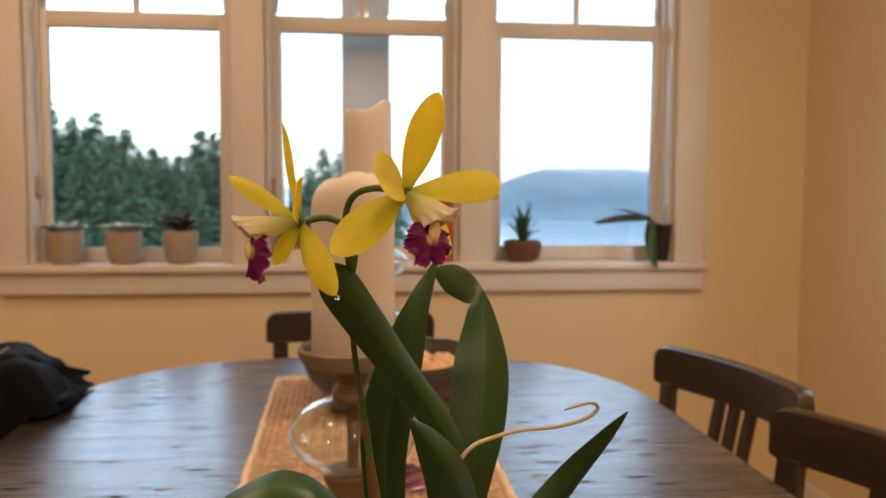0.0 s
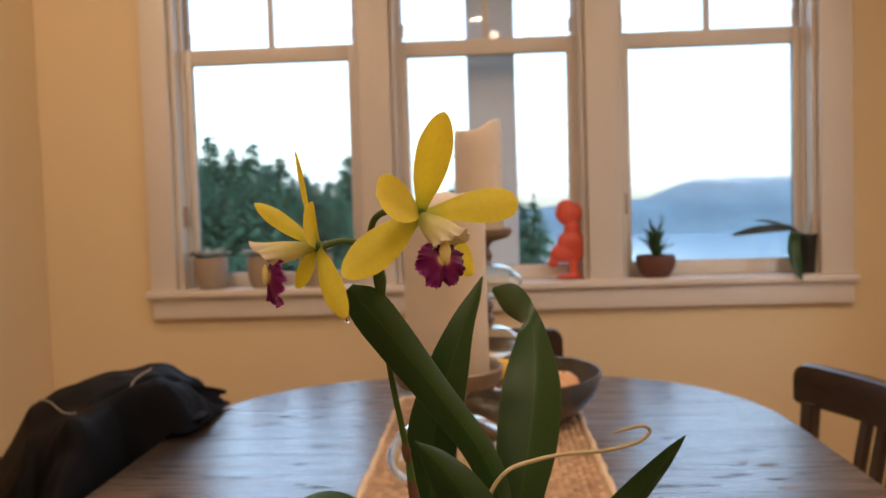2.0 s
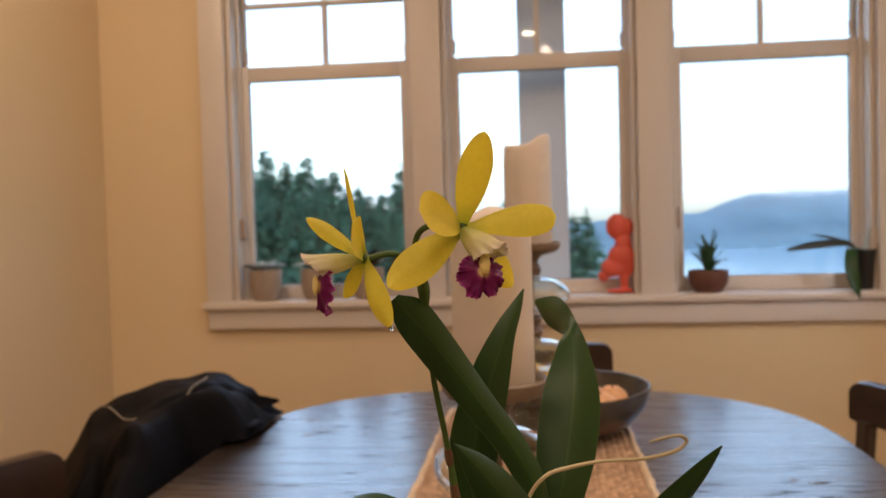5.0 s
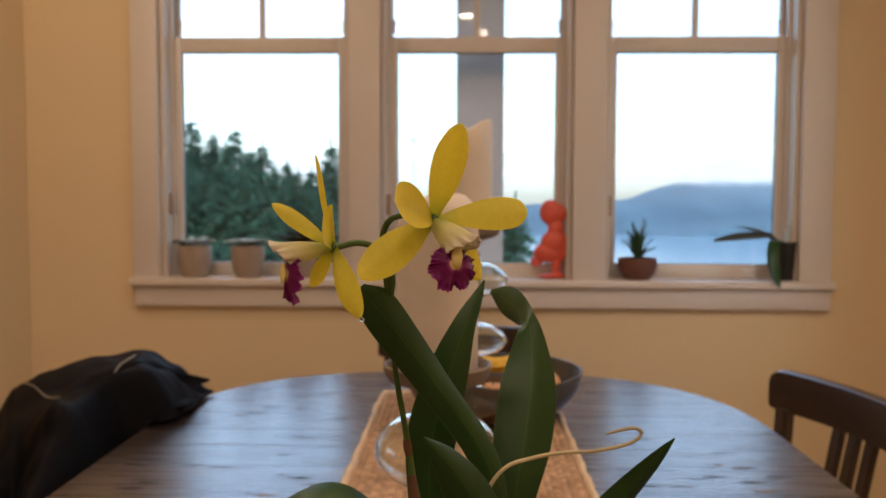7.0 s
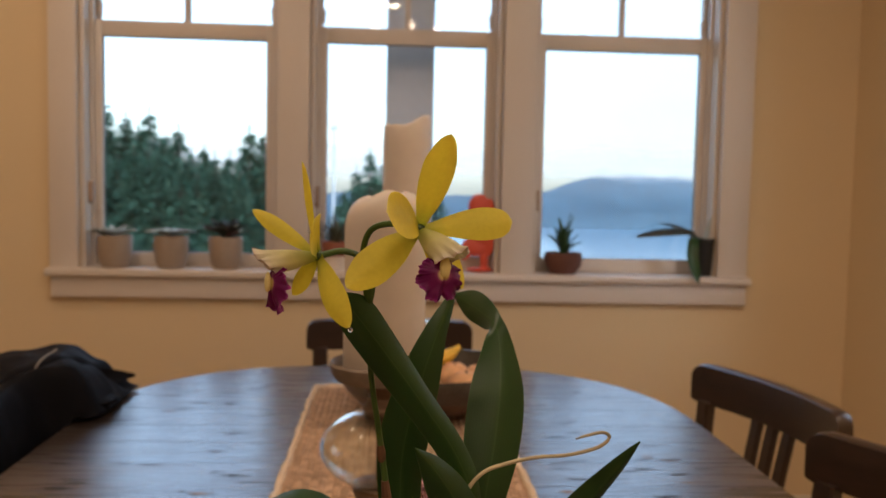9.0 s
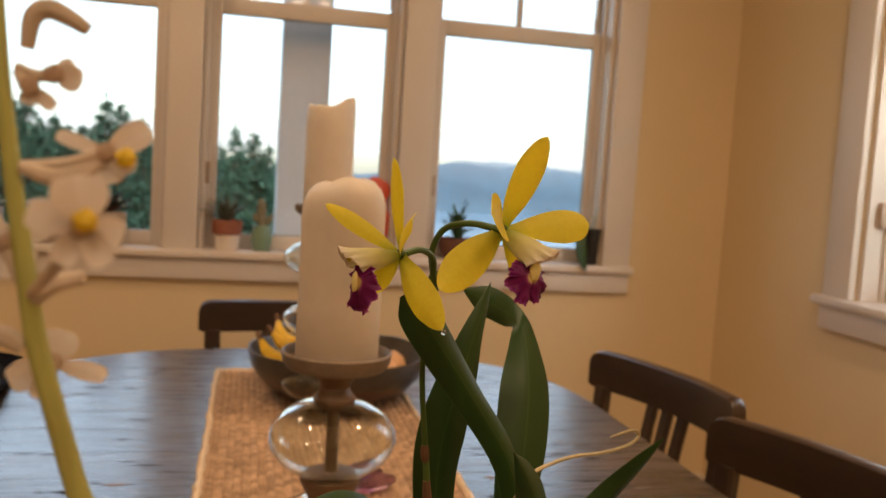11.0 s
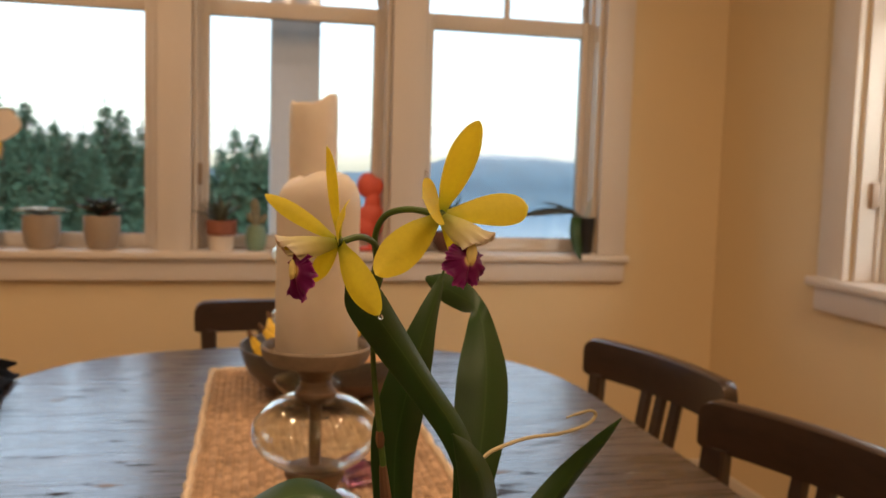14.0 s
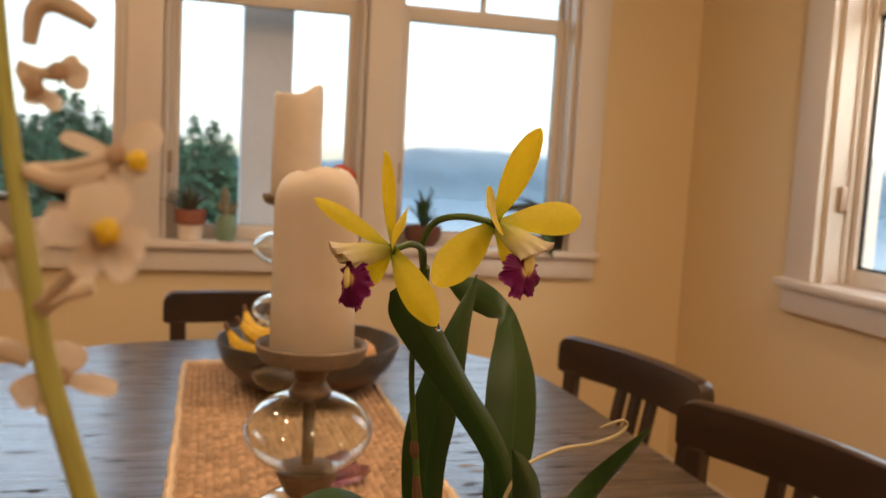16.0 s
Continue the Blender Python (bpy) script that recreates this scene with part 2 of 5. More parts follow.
PETAL = graded("yellow orchid petal", [(0, (0.2, 0.34, 0.05)), (0.1, (0.6, 0.62, 0.1)), (0.28, (0.85, 0.78, 0.12)), (0.85, (0.9, 0.81, 0.12)), (0.97, (0.9, 0.86, 0.2)), (1, (0.93, 0.92, 0.42))], 0.45, 0.55, 26)
THROAT = graded("cream orchid throat", [(0, (0.4, 0.46, 0.08)), (0.45, (0.72, 0.7, 0.3)), (0.8, (0.78, 0.75, 0.5)), (0.94, (0.8, 0.77, 0.62)), (1, (0.74, 0.66, 0.6))], 0.5, 0.4)
LIP = graded("magenta ruffled lip", [(0, (0.72, 0.6, 0.12)), (0.2, (0.72, 0.55, 0.24)), (0.3, (0.24, 0.03, 0.15)), (0.42, (0.14, 0.003, 0.09)), (0.92, (0.15, 0.003, 0.11)), (1, (0.3, 0.04, 0.24))], 0.42, 0.22)
LEAF = graded("orchid leaf", [(0, (0.035, 0.085, 0.02)), (0.04, (0.02, 0.058, 0.013)), (0.47, (0.024, 0.068, 0.015)), (0.5, (0.042, 0.095, 0.025)), (0.53, (0.024, 0.068, 0.015)), (0.96, (0.02, 0.058, 0.013)), (1, (0.035, 0.085, 0.02))], 0.36, 0.14, 7, around=True, bump=0.02)
STEM = material("green orchid stem", (0.06, 0.115, 0.022), 0.45, vary=0.25, scale=30, trans=0.1)
SHEATH = material("brown dry sheath", (0.12, 0.06, 0.03), 0.8, vary=0.3, scale=40)
ROOT = material("pale aerial root", (0.42, 0.37, 0.23), 0.7, vary=0.2, scale=60)
WHITEPETAL = graded("white orchid petal", [(0, (0.62, 0.5, 0.4)), (0.3, (0.8, 0.74, 0.68)), (1, (0.88, 0.85, 0.82))], 0.5, 0.55)
BUFF = material("buff orchid bracts", (0.66, 0.58, 0.49), 0.6, vary=0.2, scale=60, trans=0.35)
CREAM = material("cream lip ridge", (0.78, 0.68, 0.28), 0.5, vary=0.15, scale=200, trans=0.2)
YELLOWLIP = material("yellow lip callus", (0.8, 0.6, 0.05), 0.5, trans=0.3)
PALESTEM = material("pale green flower stalk", (0.42, 0.44, 0.14), 0.5, vary=0.15, scale=50, trans=0.2)
BRASS = material("aged brass", (0.45, 0.3, 0.12), 0.35, 1.0)
CLAYPOT = material("plain clay pot", (0.35, 0.2, 0.13), 0.8)


# ---- mesh helpers ----
def linked(name, bm, mat, smooth=True):
    me = bpy.data.meshes.new(name)
    bm.normal_update()
    bm.to_mesh(me)
    bm.free()
    if smooth:
        me.shade_smooth()
        me.set_sharp_from_angle(angle=radians(38))
    me.materials.append(mat)
    return new(name, me)


def part(name, bm, mat, parent, label="", smooth=True):
    """One mesh under a thing or part, in plan units about the thing's origin."""
    bm.transform(Matrix.Scale(S, 4))
    ob = linked(name, bm, mat, smooth)
    ob.parent = parent
    return tagged(ob, label)


def solo(name, bm, mat, label="", category="", kind="", group="", smooth=True):
    """One top-level mesh in plan coordinates."""
    bm.transform(Matrix.Translation((0, 0, 0.75 - 0.75 * S)) @ Matrix.Scale(S, 4))
    return tagged(linked(name, bm, mat, smooth), label, category, group, kind)


def thing(name, at, rz, label, category, group="", kind=""):
    ob = new(name)
    ob.empty_display_size = 0.05
    ob.matrix_world = Matrix.Translation(spot(*at)) @ pose(0, 0, 0, 0, 0, rz)
    return tagged(ob, label, category, group, kind)


def block(x0, y0, z0, x1, y1, z1, bevel=0.004, bm=None, seg=2):
    own = bmesh.new()
    bmesh.ops.create_cube(own, size=1)
    for v in own.verts:
        v.co = Vector(((x0 + x1) / 2 + v.co.x * (x1 - x0), (y0 + y1) / 2 + v.co.y * (y1 - y0), (z0 + z1) / 2 + v.co.z * (z1 - z0)))
    if bevel:
        bmesh.ops.bevel(own, geom=own.edges[:], offset=bevel, segments=seg, affect="EDGES", profile=0.5)
    return own if bm is None else joined(bm, own)


def joined(bm, other):
    me = bpy.data.meshes.new("tmp")
    other.to_mesh(me)
    other.free()
    bm.from_mesh(me)
    bpy.data.meshes.remove(me)
    return bm


def lathe(profile, seg=48, at=(0, 0, 0), wave=None):
    """A turned solid: (radius, height) from bottom to top; wave(angle, radius, height) shifts the height."""
    bm = bmesh.new()
    rings = []
    for r, z in profile:
        if r < 1e-6:
            rings.append([bm.verts.new((at[0], at[1], at[2] + z + (wave(0, 0, z) if wave else 0)))])
            continue
        ring = []
        for k in range(seg):
            a = 2 * math.pi * k / seg
            ring.append(bm.verts.new((at[0] + r * math.cos(a), at[1] + r * math.sin(a), at[2] + z + (wave(a, r, z) if wave else 0))))
        rings.append(ring)
    for lo, hi in zip(rings, rings[1:]):
        for k in range(seg):
            j = (k + 1) % seg
            q = [lo[k % len(lo)], lo[j % len(lo)], hi[j % len(hi)], hi[k % len(hi)]]
            q = list(dict.fromkeys(q))
            if len(q) > 2:
                bm.faces.new(q)
    return bm


def smooth_line(points, n):
    """n + 1 places along a curve through the given tuples of any length."""
    p = np.array(points, float)
    p = np.vstack([2 * p[0] - p[1], p, 2 * p[-1] - p[-2]])
    out = []
    for s in np.linspace(0, len(points) - 1, n + 1):
        i = min(int(s), len(points) - 2)
        t = s - i
        a, b, c, d = p[i : i + 4]
        out.append(0.5 * (2 * b + (c - a) * t + (2 * a - 5 * b + 4 * c - d) * t * t + (3 * b - a - 3 * c + d) * t**3))
    return np.array(out)


def tube(points, radii, n=24, seg=10, bm=None):
    """A round stem through the points, with a radius at each."""
    line = smooth_line([(*p, r) for p, r in zip(points, radii)], n)
    bm = bm or bmesh.new()
    rings, side = [], Vector((1, 0.2, 0.1))
    for k, (x, y, z, r) in enumerate(line):
        way = Vector(line[min(k + 1, n)][:3] - line[max(k - 1, 0)][:3]).normalized()
        u = (side - way * side.dot(way)).normalized()
        w = way.cross(u)
        side = u
        rings.append([bm.verts.new(Vector((float(x), float(y), float(z))) + float(max(r, 1e-4)) * (math.cos(a) * u + math.sin(a) * w)) for a in np.linspace(0, 2 * math.pi, seg, endpoint=False)])
    for lo, hi in zip(rings, rings[1:]):
        for k in range(seg):
            bm.faces.new((lo[k], lo[(k + 1) % seg], hi[(k + 1) % seg], hi[k]))
    bm.faces.new(rings[0][::-1])
    bm.faces.new(rings[-1])
    return bm


def blade(spine, widths, sides, cup=0.0, n=24, m=8, thick=0.0006, ruffle=0.0, seed=0.0, wave=30.0):
    """A leaf or petal: a strip along the spine with a width and a side direction at each point, cupped by cup times its half width. UV x runs along it, y across."""
    line = smooth_line([(*p, w, *s) for p, w, s in zip(spine, widths, sides)], n)
    bm = bmesh.new()
    uv = bm.loops.layers.uv.new("UVMap")
    coords, layers = {}, []
    frames = []
    for k in range(n + 1):
        way = Vector(line[min(k + 1, n)][:3] - line[max(k - 1, 0)][:3]).normalized()
        s = Vector(line[k][4:7])
        s = (s - way * s.dot(way)).normalized()
        frames.append((Vector([float(q) for q in line[k][:3]]), float(max(line[k][3], 1e-4)) / 2, s, way.cross(s)))
    for top in (0, 1):
        rows = []
        for k, (c, w, s, up) in enumerate(frames):
            row = []
            for j in range(m + 1):
                f = 2 * j / m - 1
                e = c + s * float(w * f) + up * (cup * w * (abs(f) ** 1.6) + (thick if top else 0) * (1 - 0.8 * abs(f)))
                if ruffle:
                    e += up * ruffle * abs(f) ** 2 * math.sin(wave * k / n * 6.28 / 6 + seed + (2 if f > 0 else 0))
                v = bm.verts.new(e)
                coords[v] = (k / n, j / m)
                row.append(v)
            rows.append(row)
        layers.append(rows)
    a, b = layers
    for k in range(n):
        for j in range(m):
            bm.faces.new((a[k][j + 1], a[k][j], a[k + 1][j], a[k + 1][j + 1]))
            bm.faces.new((b[k][j], b[k][j + 1], b[k + 1][j + 1], b[k + 1][j]))
        bm.faces.new((a[k][0], b[k][0], b[k + 1][0], a[k + 1][0]))
        bm.faces.new((b[k][m], a[k][m], a[k + 1][m], b[k + 1][m]))
    for f in bm.faces:
        for lp in f.loops:
            lp[uv].uv = coords[lp.vert]
    return bm


SEPAL = (0.3, 0.42, 0.76, 0.96, 0.96, 0.66, 0.34, 0.03)
ROUND = (0.26, 0.3, 0.58, 0.84, 0.96, 0.84, 0.54, 0.08)
LENS = (0.45, 0.6, 0.92, 1.0, 0.86, 0.58, 0.34, 0.04)
BROAD = (0.4, 0.5, 0.8, 0.98, 1.0, 0.88, 0.66, 0.12)


def petal(base, tip, width, face, bend=0.0, shape=SEPAL, cup=0.3, curl=0.0):
    """A petal from base to tip that faces a direction; bend bows it towards its face, curl turns its tip."""
    b, t, f = Vector(base), Vector(tip), Vector(face).normalized()
    side = (t - b).cross(f).normalized()
    up = side.cross((t - b).normalized())
    ln = (t - b).length
    pts = [b.lerp(t, s) + up * ln * (bend * math.sin(math.pi * s) + curl * s**4) for s in (0, 0.12, 0.3, 0.5, 0.7, 0.87, 0.96, 1)]
    return blade(pts, [width * k for k in shape], [side] * 8, cup=cup, n=30, m=10)


def blob(c, r, squash=(1, 1, 1), amp=0.0, freq=3.0, sub=3, bm=None):
    own = bmesh.new()
    bmesh.ops.create_icosphere(own, subdivisions=sub, radius=1)
    for v in own.verts:
        d = 1 + amp * noise.noise(v.co * freq + Vector(c) * 7)
        v.co = Vector(c) + Vector([v.co[k] * r * squash[k] * d for k in range(3)])
    return own if bm is None else joined(bm, own)


# ---- the room ----
WF = 2.93  # inner face of the window wall
GY = 3.05  # glass of the lower sashes
XL, XR = -1.62, 2.16
OPEN = [(-1.057, -0.267), (-0.138, 0.652), (0.784, 1.574)]
SILL, HEAD = 0.955, 2.58

floor = solo("floor", block(-4.2, -5.2, FLOOR - 0.1, XR + 0.2, WF + 0.2, FLOOR, 0), FLOORWOOD, "brown oak floor boards", kind="structure", smooth=False)
solo("ceiling", block(-4.2, -5.2, CEIL, XR + 0.2, WF + 0.2, CEIL + 0.1, 0), CEILING, "plain white ceiling", kind="structure", smooth=False)


def wall_with_holes(a0, a1, holes, z0, z1):
    """Blocks (a0, z0, a1, z1) that fill a wall round its openings."""
    out, last = [], a0
    for h0, h1 in holes:
        out += [(last, z0, h0, z1), (h0, z0, h1, SILL - 0.03), (h0, HEAD, h1, z1)]
        last = h1
    return out + [(last, z0, a1, z1)]


bm = bmesh.new()
for a, b, c, d in wall_with_holes(XL - 0.02, XR + 0.2, OPEN, FLOOR, CEIL):
    block(a, WF, b, c, WF + 0.2, d, 0, bm)
solo("wall_north", bm, WALL, "cream painted wall below and beside the windows", kind="structure", smooth=False)
RIGHT_OPEN = [(1.225, 2.015)]
bm = bmesh.new()
for a, b, c, d in wall_with_holes(-5.2, WF, RIGHT_OPEN, FLOOR, CEIL):
    block(XR, a, b, XR + 0.2, c, d, 0, bm)
solo("wall_east", bm, WALL, "cream painted side wall with a window", kind="structure", smooth=False)
solo("wall_west_nook", block(XL - 0.14, 2.12, FLOOR, XL, WF, CEIL, 0.006), WALL, "cream painted short wall of the dining nook", kind="structure", smooth=False)
solo("wall_west_return", block(-4.2, 2.12, FLOOR, XL - 0.14, 2.26, CEIL, 0), WALL, "cream painted return wall", kind="structure", smooth=False)
solo("wall_west", block(-4.3, -5.2, FLOOR, -4.2, 2.26, CEIL, 0), WALL, "cream painted far side wall", kind="structure", smooth=False)
solo("wall_south", block(-4.3, -5.3, FLOOR, XR + 0.2, -5.2, CEIL, 0), WALL, "cream painted wall behind the table", kind="structure", smooth=False)
solo("baseboard_north", block(XL, WF - 0.02, FLOOR, XR, WF, FLOOR + 0.17, 0.004), TRIM, "white painted baseboard", kind="structure")
solo("baseboard_east", block(XR - 0.02, -5.2, FLOOR, XR, WF - 0.02, FLOOR + 0.17, 0.004), TRIM, "white painted baseboard", kind="structure")
solo("baseboard_west", block(XL, 2.12, FLOOR, XL + 0.02, WF - 0.02, FLOOR + 0.17, 0.004), TRIM, "white painted baseboard", kind="structure")


def sash_window(name, w, at, rz, label, seal=0.004):
    """A double-hung window about the middle of its opening at sill height; +y is outwards from the glass of the lower sash."""
    win = thing(name, at, rz, label, "window", kind="structure")
    h, mid, top = w / 2, 1.9 - SILL, HEAD - SILL
    for s in (-1, 1):
        x0, x1 = sorted((s * (h - 0.001), s * (h - 0.02)))
        part("jamb", block(x0, -0.115, 0, x1, 0.1, top, 0.002), TRIM, win)
        part("stop", block(*sorted((s * (h - 0.02), s * (h - 0.034)))[:1], -0.045, 0, sorted((s * (h - 0.02), s * (h - 0.034)))[1], -0.024, top, 0.002), TRIM, win)
    part("head_jamb", block(-h + 0.02, -0.115, top - 0.02, h - 0.02, 0.1, top - 0.001, 0.002), TRIM, win)
    lower = part("lower_sash", sash(h - 0.021, 0.0, mid + 0.066, 0.04, 0.058, 0.066, -0.022, 0.018), TRIM, win)
    gl = h - 0.021 - 0.04
    part("gasket", ring(gl + 0.002, 0.056, mid + 0.002, seal, -0.004, 0.006), GASKET, lower)
    p = part("pane", flat(-gl, 0.056, gl, mid + 0.002, 0), PANE, lower, smooth=False)
    p.visible_shadow = False
    upper = part("upper_sash", sash(h - 0.021, mid + 0.02, top - 0.021, 0.018, 0.05, 0.05, 0.022, 0.06), TRIM, win)
    gu, z0, z1 = h - 0.039, mid + 0.07, top - 0.07
    p = part("pane", flat(-gu, z0, gu, z1, 0.042), PANE, upper, smooth=False)
    p.visible_shadow = False
    part("muntin", block(-0.012, 0.026, z0, 0.012, 0.056, z1, 0.003), TRIM, upper)
    for zz in (z0 + (z1 - z0) / 2,):
        for s in (-1, 1):
            part("muntin", block(*sorted((s * 0.012, s * gu))[:1], 0.027, zz - 0.012, sorted((s * 0.012, s * gu))[1], 0.055, zz + 0.012, 0.003), TRIM, upper)
    for s in (-1, 1):
        horn = lathe([(0, -0.03), (0.008, -0.03), (0.012, -0.015), (0.009, -0.004), (0.013, 0.008), (0.012, 0.022), (0.006, 0.034), (0, 0.036)], 12, (s * (gu + 0.001), 0.03, mid + 0.115))
        part("sash_horn", horn, TRIM, upper)
    latch = part("sash_latch", block(-h + 0.018, -0.082, 0.26, -h + 0.04, -0.05, 0.35, 0.007), LATCH, win, "beige plastic sash latch")
    return win


def sash(half, z0, z1, stile, bottom, toprail, y0, y1):
    bm = block(-half, y0, z0, -half + stile, y1, z1, 0.003)
    block(half - stile, y0, z0, half, y1, z1, 0.003, bm)
    block(-half + stile, y0 + 0.001, z0, half - stile, y1 - 0.001, z0 + bottom, 0.003, bm)
    return block(-half + stile, y0 + 0.001, z1 - toprail, half - stile, y1 - 0.001, z1, 0.003, bm)


def flat(x0, z0, x1, z1, y):
    bm = bmesh.new()
    bm.faces.new([bm.verts.new(p) for p in ((x0, y, z0), (x1, y, z0), (x1, y, z1), (x0, y, z1))])
    return bm


def ring(half, z0, z1, w, y0, y1):
    bm = block(-half, y0, z0, -half + w, y1, z1, 0)
    block(half - w, y0, z0, half, y1, z1, 0, bm)
    block(-half + w, y0, z0, half - w, y1, z0 + w, 0, bm)
    return block(-half + w, y0, z1 - w, half - w, y1, z1, 0, bm)


for k, (a, b) in enumerate(OPEN):
    sash_window(f"window_{k + 1}", b - a, ((a + b) / 2, GY, SILL), 0, "white double-hung window with a two-over-one muntin grid")
sash_window("window_4", 0.79, (XR + GY - WF, 1.62, SILL), -90, "white double-hung window in the side wall", 0.013)

# casings, stool and apron of the three-window group
CF = 2.9
for k, (a, b) in enumerate(((-1.168, -1.057), (-0.267, -0.138), (0.652, 0.784), (1.574, 1.703))):
    solo("window_trim", block(a, CF, SILL, b, WF if k in (0, 3) else GY + 0.1, HEAD, 0.005), TRIM, "flat white window casing", kind="structure")
solo("window_head_trim", block(-1.19, CF - 0.006, HEAD, 1.724, WF, HEAD + 0.15, 0.005), TRIM, "white head casing over the windows", kind="structure")
solo("window_sill", block(-1.18, 2.868, SILL - 0.032, 1.714, GY + 0.1, SILL, 0.008), TRIM, "deep white window sill with plant pots on it", kind="structure")
solo("window_apron", block(-1.164, 2.897, SILL - 0.119, 1.702, WF, SILL - 0.032, 0.005), TRIM, "white apron board under the sill", kind="structure")
solo("side_window_trim", block(XR - 0.03, 2.015, SILL, XR, 2.16, HEAD, 0.005), TRIM, "flat white window casing", kind="structure")
solo("side_window_trim", block(XR - 0.03, 1.08, SILL, XR, 1.225, HEAD, 0.005), TRIM, "flat white window casing", kind="structure")
solo("side_window_head_trim", block(XR - 0.036, 1.06, HEAD, XR, 2.18, HEAD + 0.15, 0.005), TRIM, "white head casing", kind="structure")
solo("side_window_sill", block(XR - 0.062, 1.05, SILL - 0.032, XR + 0.22, 2.187, SILL, 0.008), TRIM, "white window sill of the side wall", kind="structure")
solo("side_window_apron", block(XR - 0.033, 1.07, SILL - 0.122, XR, 2.165, SILL - 0.032, 0.005), TRIM, "white apron board under the side sill", kind="structure")

# ---- outside ----
porch = thing("porch", (0.275, 3.32, 0), 0, "grey painted porch post and beam", "porch", kind="structure")
part("post", block(-0.105, -0.105, FLOOR - 0.6, 0.105, 0.105, 2.37, 0.008), POST, porch)
part("beam", block(-3.2, -0.11, 2.37, 3.2, 0.11, 2.62, 0.008), POST, porch)
WATER = material("grey lake water", (0.2, 0.3, 0.38), 0.15, vary=0.1, scale=0.01, fine=0.08, bump=0.1)
GRASS = material("wet grass", (0.05, 0.085, 0.03), 0.9, vary=0.3, scale=0.2, fine=3, bump=0.6)
# the hill's blue holds the haze of distance, put into its base colour
HILL = material("wooded hill in painted haze", (0.078, 0.138, 0.18), 1.0, vary=0.3, scale=0.006, fine=0.05, bump=0, stretch=(1.6, 0.4, 1))
NEEDLE = material("fir needles", (0.08, 0.16, 0.108), 0.8, trans=0.35, vary=0.22, scale=0.5, fine=5, bump=0, island=0.22, spec=0.15)
BARK = material("fir bark", (0.06, 0.045, 0.035), 0.9, vary=0.3)
MAST = material("grey lamp mast", (0.6, 0.63, 0.66), 0.6)


def sheet(xs, ys, height):
    bm = bmesh.new()
    rows = [[bm.verts.new((x, y, height(x, y))) for x in xs] for y in ys]
    for a, b in zip(rows, rows[1:]):
        for k in range(len(xs) - 1):
            bm.faces.new((a[k], a[k + 1], b[k + 1], b[k]))
    return bm


LAKE = -85.0


def ground_height(x, y):
    fall = max(0.0, y - 8)
    z = -1.6 - 0.10 * min(fall, 60) - 0.16 * max(0.0, min(fall - 60, 700))
    return max(z, LAKE - 8) - (6 if abs(x) > 3000 else 0)


bm = sheet(np.linspace(-3200, 3200, 65), [-400, -30, 8, 20, 40, 60, 90, 140, 250, 400, 600, 900, 1500, 2500, 4200], ground_height)
solo("ground", bm, GRASS, "grassy slope that falls to the lake", kind="structure")
solo("water", sheet(np.linspace(-3200, 3200, 5), [380, 1200, 2400, 4300], lambda x, y: LAKE), WATER, "pale grey-blue lake", kind="structure")


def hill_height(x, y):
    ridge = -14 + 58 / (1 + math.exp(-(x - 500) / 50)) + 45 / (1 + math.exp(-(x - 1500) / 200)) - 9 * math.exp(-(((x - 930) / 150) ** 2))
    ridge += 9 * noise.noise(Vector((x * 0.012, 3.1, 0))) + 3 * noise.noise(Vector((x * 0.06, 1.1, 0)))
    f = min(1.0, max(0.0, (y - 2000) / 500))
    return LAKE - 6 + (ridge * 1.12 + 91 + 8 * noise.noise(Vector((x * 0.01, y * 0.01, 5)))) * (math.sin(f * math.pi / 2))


solo("backdrop_hill", sheet(np.linspace(-1500, 3200, 190), np.linspace(2000, 2520, 14), hill_height), HILL, "wooded hill across the lake, its haze painted in blue", kind="structure")


